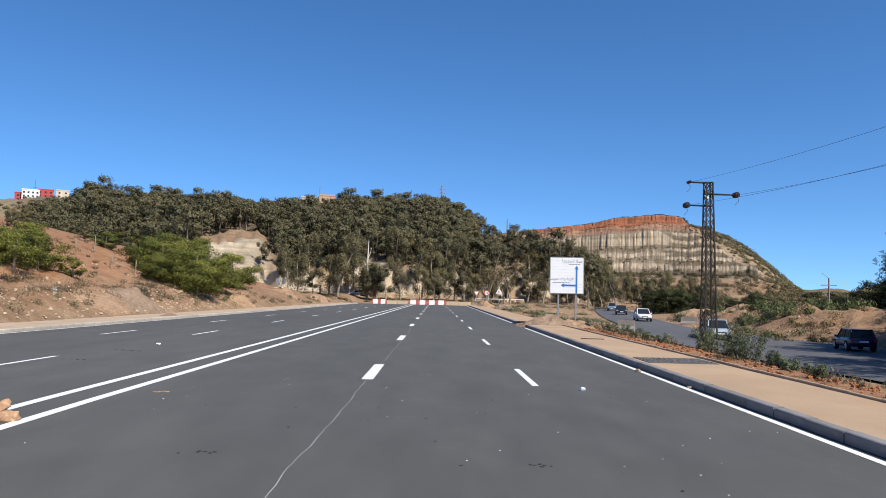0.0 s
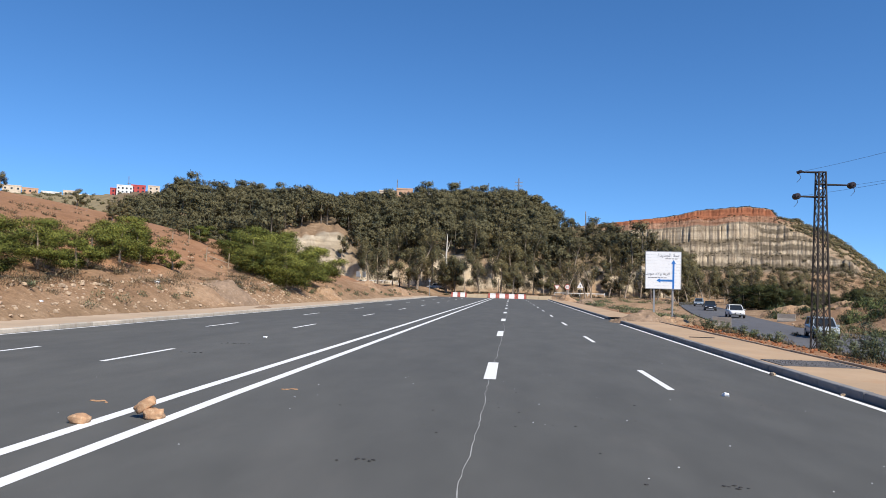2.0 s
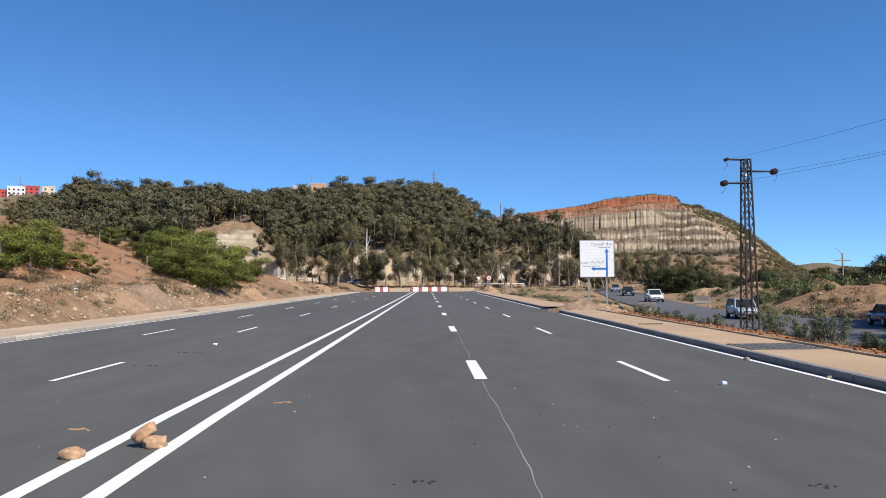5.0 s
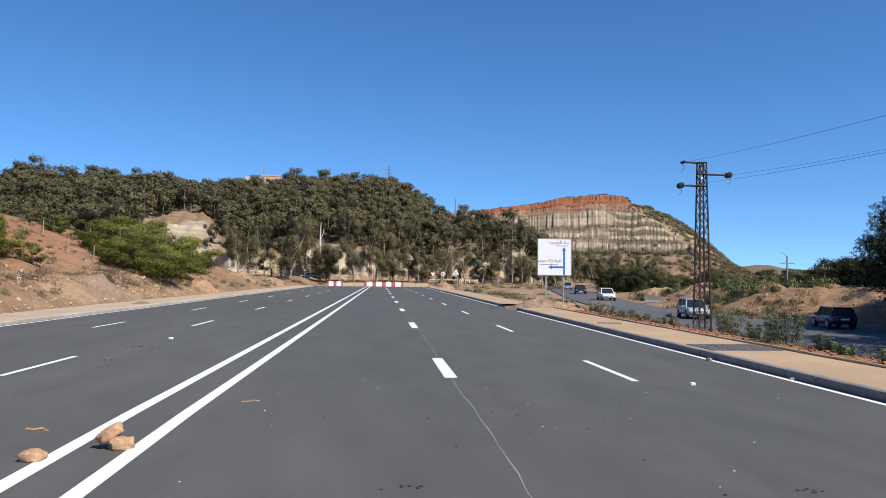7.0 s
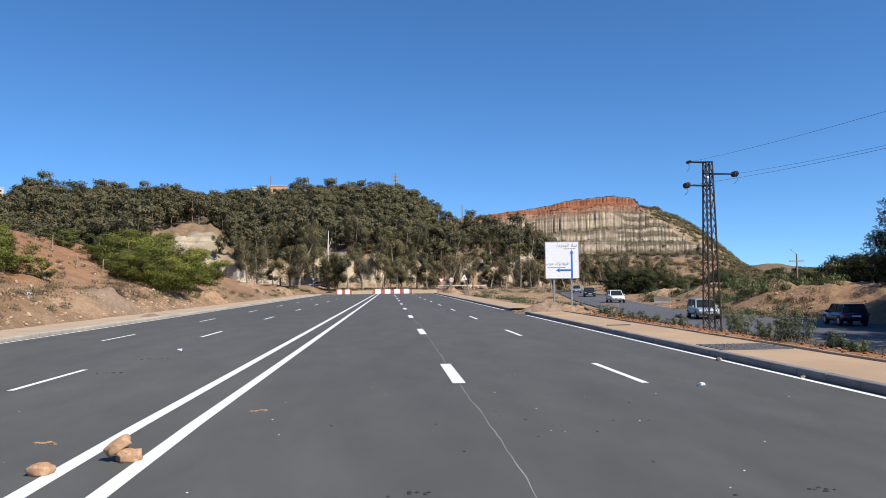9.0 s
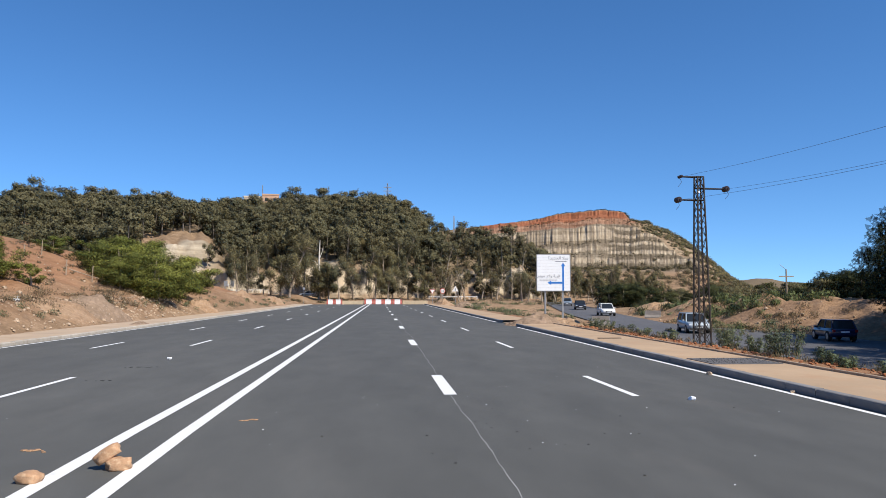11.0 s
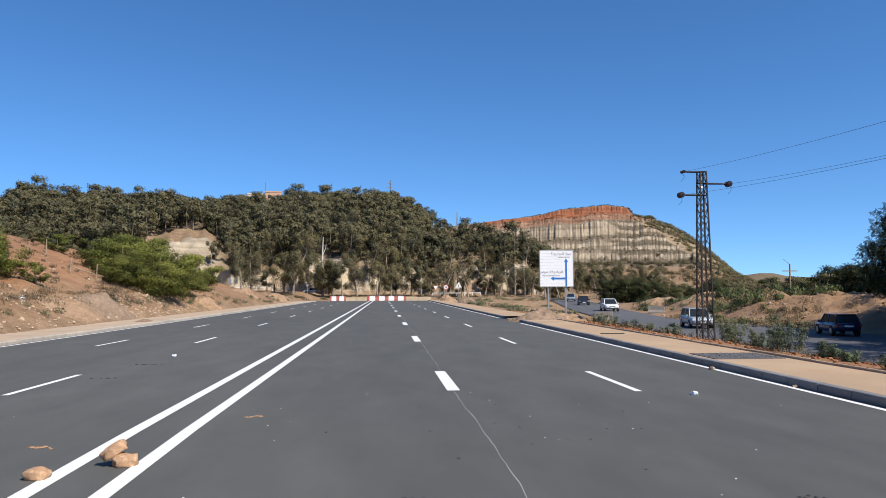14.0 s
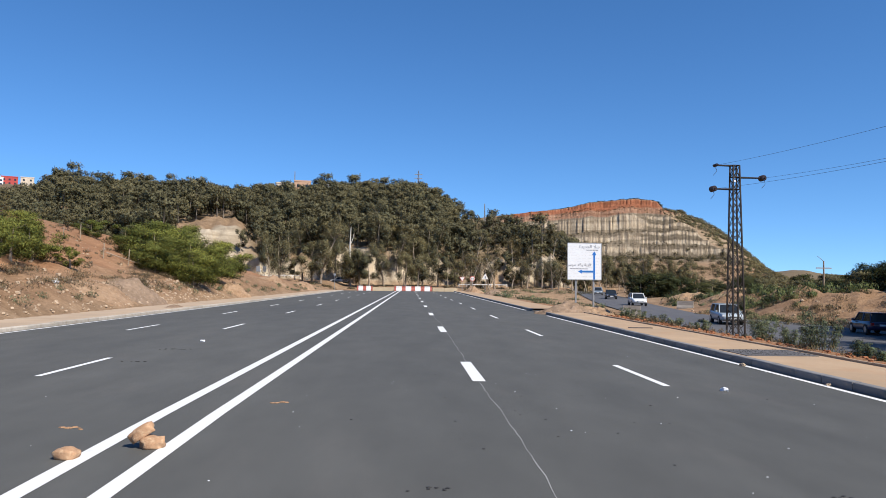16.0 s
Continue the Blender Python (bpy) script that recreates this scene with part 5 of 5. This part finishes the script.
# ---- vehicles ----
M_GLASS = plain("tinted_glass", (0.02, 0.024, 0.028), 0.08, var=0.05, relief=0)
M_TYRE = plain("tyre_rubber", (0.025, 0.025, 0.025), 0.85, relief=0)
M_RIM = plain("alloy_rim", (0.45, 0.46, 0.47), 0.35, 0.8, relief=0)
M_LAMP = plain("lamp_lens", (0.75, 0.76, 0.78), 0.12, relief=0)
M_TAIL = plain("tail_lens", (0.35, 0.02, 0.02), 0.15, relief=0)
M_TRIM = plain("black_trim", (0.03, 0.03, 0.032), 0.6, relief=0)


def car_paint(name, colour):
    m = plain(name, colour, 0.28, 0.0, var=0.06, relief=0, dirt=shade(colour, 0.8))
    m.node_tree.nodes["Principled BSDF"].inputs["Coat Weight"].default_value = 0.6
    return m


def car(x, y, turn, paint, label, length=4.35, width=1.8, height=1.6, boxy=0.0, z=None):
    """A car along +x: shell lofted through cross sections, glass, lamps and wheels."""
    c = thing("car", pose(x, y, (land(x, y) if z is None else z), 0, 0, turn), label, "car", "cars on the side road")
    L, W, H = length, width, height
    belt = 0.58 * H
    # x, half width, lowest and highest edge of the lower shell
    cuts = [(0.5, 0.36, 0.30, 0.42), (0.485, 0.44, 0.24, 0.47 + 0.06 * boxy), (0.40, 0.485, 0.2, 0.54 + 0.04 * boxy), (0.24, 0.5, 0.2, 0.585), (0.0, 0.5, 0.2, 0.6), (-0.3, 0.5, 0.2, 0.62), (-0.44, 0.48, 0.22, 0.62), (-0.49, 0.44, 0.28, 0.58), (-0.5, 0.38, 0.34, 0.5)]
    rings = []
    bm = bmesh.new()
    for fx, fw, lo, hi in cuts:
        w, a, b = fw * W, lo * H, hi * H
        ring = [(-w * 0.9, a), (-w, a + 0.1), (-w, (a + b) / 2), (-w * 0.97, b - 0.05), (-w * 0.88, b), (w * 0.88, b), (w * 0.97, b - 0.05), (w, (a + b) / 2), (w, a + 0.1), (w * 0.9, a)]
        rings.append([bm.verts.new((fx * L, yy, zz)) for yy, zz in ring])
    for a, b in zip(rings, rings[1:]):
        for k in range(10):
            j = (k + 1) % 10
            bm.faces.new((a[k], a[j], b[j], b[k]))
    bm.faces.new(rings[0])
    bm.faces.new(rings[-1][::-1])
    body = part("body", bm, paint, c, smooth=True)
    # cabin
    f0, f1, b1, b0 = 0.24 + 0.04 * boxy, 0.08 + 0.08 * boxy, -0.36 - 0.1 * boxy, -0.47
    bm = bmesh.new()
    low = [bm.verts.new((fx * L, s * W * 0.44, belt)) for fx, s in ((f0, 1), (f0, -1), (b0, -1), (b0, 1))]
    high = [bm.verts.new((fx * L, s * W * 0.36, H * 0.97)) for fx, s in ((f1, 1), (f1, -1), (b1, -1), (b1, 1))]
    for k in range(4):
        j = (k + 1) % 4
        bm.faces.new((low[k], low[j], high[j], high[k]))
    bm.faces.new(high)
    bm.faces.new(low[::-1])
    part("window", bm, M_GLASS, c)
    bm = bmesh.new()
    box(bm, (b1 - 0.015) * L, (f1 + 0.01) * L, -W * 0.37, W * 0.37, H * 0.95, H, 0.03)
    part("roof", bm, paint, c)
    for s in (-1, 1):
        for (xa, xb) in ((f0, f1), (b0, b1)):
            part("pillar", rod(bmesh.new(), (xa * L, s * W * 0.44, belt - 0.02), (xb * L, s * W * 0.365, H * 0.97), 0.05, 0.045, 6), paint, c)
        part("pillar", rod(bmesh.new(), (-0.12 * L, s * W * 0.445, belt - 0.02), (-0.12 * L, s * W * 0.368, H * 0.97), 0.045, None, 6), paint, c)
        part("headlight", boxed(0.462 * L, 0.494 * L, s * W * 0.36 - 0.15, s * W * 0.36 + 0.13, 0.40 * H, 0.47 * H, 0.03), M_LAMP, c)
        part("tail_light", boxed(-0.502 * L, -0.47 * L, s * W * 0.40 - 0.1, s * W * 0.40 + 0.08, 0.44 * H, 0.56 * H, 0.02), M_TAIL, c)
        part("mirror", boxed(0.17 * L, 0.2 * L + 0.06, s * W * 0.53 - 0.08, s * W * 0.53 + 0.08, belt, belt + 0.15, 0.03), paint, c)
        for fx in (0.31, -0.31):
            bm = bmesh.new()
            rod(bm, (fx * L, s * (W * 0.5 - 0.2), 0.33), (fx * L, s * (W * 0.5 + 0.015), 0.33), 0.33, None, 20)
            wheel = part("wheel", bm, M_TYRE, c)
            part("rim", rod(bmesh.new(), (fx * L, s * (W * 0.5 + 0.005), 0.33), (fx * L, s * (W * 0.5 + 0.025), 0.33), 0.21, 0.19, 14), M_RIM, wheel)
    part("grille", boxed(0.488 * L, 0.506 * L, -W * 0.2, W * 0.2, 0.32 * H, 0.41 * H, 0.01), M_TRIM, c)
    part("bumper", boxed(0.47 * L, 0.507 * L, -W * 0.4, W * 0.4, 0.2 * H, 0.28 * H, 0.02), M_TRIM, c)
    part("plate_bar", boxed(0.507 * L, 0.511 * L, -0.26, 0.26, 0.29 * H, 0.29 * H + 0.11), M_BOARD, c)
    part("plate_bar", boxed(-0.511 * L, -0.5 * L, -0.26, 0.26, 0.42 * H, 0.42 * H + 0.11), M_BOARD, c)
    return c


P_WHITE, P_BLACK = car_paint("white_paint", (0.78, 0.78, 0.77)), car_paint("black_paint", (0.012, 0.012, 0.014))
P_GREY, P_NAVY = car_paint("grey_blue_paint", (0.20, 0.25, 0.31)), car_paint("navy_paint", (0.012, 0.018, 0.06))
P_SILVER = car_paint("silver_blue_paint", (0.36, 0.42, 0.47))
side_z = lambda y: float(np.interp(y, SIDE_Y, SIDE_Z)) + 0.0
car(23.3, 53.3, -101, P_SILVER, "silver-blue estate car driving on the side road", 4.5, 1.75, 1.55, 0.6, z=side_z(53.3))
car(27.6, 90.0, -97, P_WHITE, "white sport utility car driving on the side road", 4.4, 1.84, 1.62, z=side_z(90))
car(31.0, 115, -102, P_BLACK, "black hatchback car driving on the side road", 4.2, 1.78, 1.5, z=side_z(115))
car(36.3, 144, -106, P_GREY, "grey-blue family car far along the side road", 4.3, 1.76, 1.6, 0.4, z=side_z(144))
car(28.4, 43.0, 77, P_NAVY, "dark navy car standing in the trees' shade", 3.9, 1.66, 1.4, 0.3, z=side_z(41))
car(-19.4, 176, 170, P_WHITE, "pale car on the crossing road beyond the barriers", 4.3, 1.75, 1.45)

# ---- right: shade trees, thickets, reeds ----
TREE_SPECS["shade_a"] = (dict(skirt=5, seed=71, height=8.2, spread=8.5, clear=0.12, leaves=18000, size=0.30, broad=0.42, limbs=18, lean=0.03, droop=0.3), M_LEAF_DARK, "shade_tree")
TREE_SPECS["shade_b"] = (dict(skirt=6, seed=72, height=6.5, spread=7.5, clear=0.08, leaves=15000, size=0.30, broad=0.42, limbs=18, lean=0.04, droop=0.3), M_LEAF_DARK, "shade_tree")
TREE_SPECS["shrub_a"] = (dict(skirt=7, seed=73, height=3.4, spread=4.6, clear=0.04, leaves=5200, size=0.34, limbs=14, lean=0.04, droop=0.2), M_LEAF_DARK, "shrub")
TREE_SPECS["shrub_b"] = (dict(skirt=7, seed=74, height=3.0, spread=4.2, clear=0.04, leaves=4400, size=0.34, limbs=13, lean=0.05, droop=0.2), M_LEAF_EUC, "shrub")
for key, a, r, s in (("shade_b", 38.6, 86, 1.1), ("shade_b", 39.0, 80, 1.25), ("shade_a", 41.0, 58, 0.95), ("shade_a", 42.0, 52, 1.0), ("shade_a", 44.5, 57, 1.0), ("shade_b", 43.5, 66, 0.95), ("shade_b", 46.5, 48, 1.0), ("shade_a", 49, 53, 1.0), ("shade_b", 40.5, 74, 1.1), ("shade_a", 50.5, 45, 1.4), ("shade_a", 53, 40, 1.4), ("shade_a", 55, 48, 1.4)):
    x, y = spot(a, r)
    tree_thing(key, x, y, a * 77 % 360, s, "dense dark green tree shading the side road", "tree", "shade trees")
for x, y, k in ((34.2, 38.0, 1.1), (38.0, 44.2, 1.05), (38.0, 36.8, 1.15), (36.0, 32.0, 1.25), (42.5, 39.0, 1.2), (33.5, 29.0, 1.1)):
    tree_thing("shade_a", x, y, x * 77 % 360, k, "dense dark green tree shading the side road", "tree", "shade trees")
rnd = random.Random(5)
for k in range(46):
    a, r = 20.5 + 14.5 * rnd.random(), rnd.uniform(96, 150)
    if a > 31.5:
        r = rnd.uniform(80, 100)
    x, y = spot(a, r)
    if a < 26 and k % 3 == 0:
        continue
    tree_thing(rnd.choice(("shrub_b", "shrub_b", "shrub_a") if a < 28 else ("shrub_a", "shrub_a", "shrub_b")), x, y, rnd.uniform(0, 360), rnd.uniform(0.75, 1.15) * (1.0 if a > 31.5 else 0.85), "rounded dark green shrub behind the spoil bank", "shrub", "shrubs behind the spoil")
for x, y, s in ((39.6, 127.0, 1.2), (42.0, 126.0, 1.35), (44.6, 125.5, 1.2), (43.0, 131, 1.3), (47.4, 126, 1.05)):
    tree_thing("shrub_a", x, y, x * 51 % 360, s, "big dark green bush at the bend of the side road", "shrub", "bushes at the bend")
scrub("reeds", scatter_polar(103, 90, 19.6, 25, 100, 122), (0.9, 0.9, 0.7), 130, 0.4, M_LEAF_REED, "pale green reeds behind the earth heaps", "reeds", 104, -2.0)
scrub("reeds", scatter_polar(105, 70, 24.5, 33, 76, 94), (0.8, 0.8, 0.5), 110, 0.36, M_LEAF_REED, "pale green low growth on the spoil bank", "reeds", 106, -1.5)
scrub("crest_scrub", scatter_polar(127, 420, 10.5, 20.0, 434, 441), (0.9, 0.9, 0.5), 40, 0.5, M_LEAF_DARK, "dark low growth along the quarry's brim", "scrub", 128, 0)
scrub("bench_scrub", scatter_polar(129, 300, 9.5, 21.5, 393, 424, lambda a, r: r < 396.5 or 402 < r < 405 or 419.5 < r < 423), (0.7, 0.5, 0.28), 24, 0.4, M_LEAF_EUC_LIGHT, "dark bushes on the quarry's benches", "scrub", 130, 0)
scrub("flank_scrub", scatter_polar(131, 420, 18.8, 28.0, 440, 474), (1.5, 1.5, 0.8), 40, 0.7, M_LEAF_EUC, "dense dark scrub along the hill's skyline", "scrub", 132, 0)
scrub("hill_scrub", scatter_polar(107, 720, 18.5, 28.6, 300, 472, lambda a, r: a > 19.4 + 5.2 * (1 - max(0, (r - 385) / 85))), (1.1, 1.1, 0.8), 44, 0.8, M_LEAF_EUC, "dark scrub dotted over the hill's natural flank", "scrub", 108, 0)
scrub("ridge_scrub", scatter_polar(109, 300, -46, -29.5, 350, 690), (1.6, 1.6, 1.0), 40, 1.2, M_LEAF_EUC, "dark scrub over the dry hill", "scrub", 110, 0)
scrub("slope_scrub", scatter_polar(121, 300, 12.5, 27, 315, 392), (1.9, 1.9, 1.2), 60, 0.8, M_LEAF_EUC_LIGHT, "brown-green bushes on the slope under the quarry", "scrub", 122, 0)
scrub("woods_edge_scrub", scatter_polar(111, 420, 2.5, 14, 192, 330), (1.3, 1.3, 0.9), 50, 0.6, M_LEAF_EUC_LIGHT, "olive scrub on the bare shoulder of the hill", "scrub", 112, 0)

# timber power pole behind the spoil
x, y = 46.1, 79.3
z = land(x, y)
e = thing("utility_pole", pose(x, y, z), "grey timber utility pole with a crossarm and lamp", "utility pole")
part("pole", rod(bmesh.new(), (0, 0, -0.3), (0, 0, 4.9 - z), 0.11, 0.08, 10), M_WOOD, e)
part("crossarm", boxed(-0.9, 0.9, -0.05, 0.05, 4.0 - z, 4.12 - z), M_WOOD, e)
part("lamp_arm", rod(bmesh.new(), (0, 0, 4.85 - z), (-0.75, 0, 5.45 - z), 0.03, None, 8), M_GALV, e)

# ---- hilltop buildings and masts ----
P_CREAM = plain("cream_render", (0.62, 0.52, 0.40), 0.9, scale=0.4, relief=0)
P_RED_WALL = plain("red_render", (0.45, 0.07, 0.06), 0.85, scale=0.4, relief=0)
P_WHITE_WALL = plain("white_render", (0.78, 0.76, 0.72), 0.9, scale=0.4, relief=0)
P_TAN_WALL = plain("tan_render", (0.55, 0.34, 0.22), 0.9, scale=0.4, relief=0)


def building(az, r, w, d, top, mat, label, storeys=3, bays=4):
    x, y = spot(az, r)
    z = min(land(x, y), land(x + 4, y), land(x - 4, y)) - 1
    b = thing("building", pose(x, y, z, 0, 0, -az), label, "building", "buildings on the hill")
    h = top - z
    part("wall", boxed(-w / 2, w / 2, 0, d, 0, h), mat, b)
    part("parapet", boxed(-w / 2 - 0.15, w / 2 + 0.15, -0.15, d + 0.15, h, h + 0.7), mat, b)
    for s in range(storeys):
        for k in range(bays):
            cx, cz = -w / 2 + w * (k + 0.5) / bays, h - 2.1 - 3.1 * s
            part("window", boxed(cx - 0.7, cx + 0.7, -0.06, 0.08, cz - 0.75, cz + 0.75), M_GLASS, b)
    return b


building(-29.55, 690, 13, 10, 690 * 0.1165 + 2, P_WHITE_WALL, "white three-storey apartment block on the hilltop", 3, 4)
building(-28.65, 700, 12, 12, 700 * 0.1180 + 2, P_RED_WALL, "dark red apartment block on the hilltop", 3, 3)
building(-27.6, 705, 10, 10, 705 * 0.1185 + 2, P_CREAM, "cream block beside the red one", 3, 2)
building(-30.3, 695, 5, 10, 695 * 0.112 + 2, P_RED_WALL, "narrow dark red house wing", 2, 1)
for k, (a, w, m, s) in enumerate(((-36.6, 14, P_CREAM, 0.1055), (-35.5, 12, P_TAN_WALL, 0.105), (-34.2, 16, P_WHITE_WALL, 0.1035), (-33.0, 12, P_CREAM, 0.1045), (-32.2, 9, P_WHITE_WALL, 0.102), (-31.2, 14, P_WHITE_WALL, 0.1025), (-38, 14, P_CREAM, 0.105), (-40, 18, P_WHITE_WALL, 0.104))):
    building(a, 700 + 7 * (k % 3), w, 9, 700 * s + 2, m, "low pale house along the distant ridge", 1, 3)
building(-8.75, 372, 8.2, 9, 372 * 0.1335 + 1.9, P_TAN_WALL, "tan hilltop building rising above the woods", 3, 2)
building(-10.0, 374, 9.5, 9, 374 * 0.1300 + 1.9, P_CREAM, "cream hilltop building rising above the woods", 2, 3)
building(-6.9, 376, 8, 8, 376 * 0.1315 + 1.9, P_WHITE_WALL, "white hilltop house among treetops", 1, 3)


def mast(az, r, top_slope, half):
    x, y = spot(az, r)
    z = land(x, y)
    h = top_slope * r + 1.9 - z
    e = thing("mast", pose(x, y, z), "slim grey lattice mast on the hilltop", "mast", "masts on the hill")
    bm = bmesh.new()
    for sx, sy in ((-1, -1), (1, -1), (0, 1)):
        rod(bm, (sx * half, sy * half, -1), (sx * half * 0.3, sy * half * 0.3, h), 0.12, 0.09, 4)
    part("legs", bm, M_GALV, e)
    bm = bmesh.new()
    n = int(h / (half * 2.2))
    for k in range(n):
        f0, f1 = 1 - 0.7 * k / n, 1 - 0.7 * (k + 1) / n
        for (ax, ay), (bx, by) in (((-1, -1), (1, -1)), ((1, -1), (0, 1)), ((0, 1), (-1, -1))):
            rod(bm, (ax * half * f0, ay * half * f0, h * k / n), (bx * half * f1, by * half * f1, h * (k + 1) / n), 0.07, None, 4)
    part("bracing", bm, M_GALV, e)
    for f in (0.78, 0.88) if half > 0.7 else ():
        part("crossarm", boxed(-2.0, 2.0, -0.12, 0.12, h * f, h * f + 0.35), M_GALV, e)
    return e


mast(0.25, 368, 0.1535, 0.9)
mast(-9.35, 380, 0.147, 0.4)
mast(5.5, 352, 0.1085, 0.5)
mast(-29.3, 720, 0.1290, 0.8)
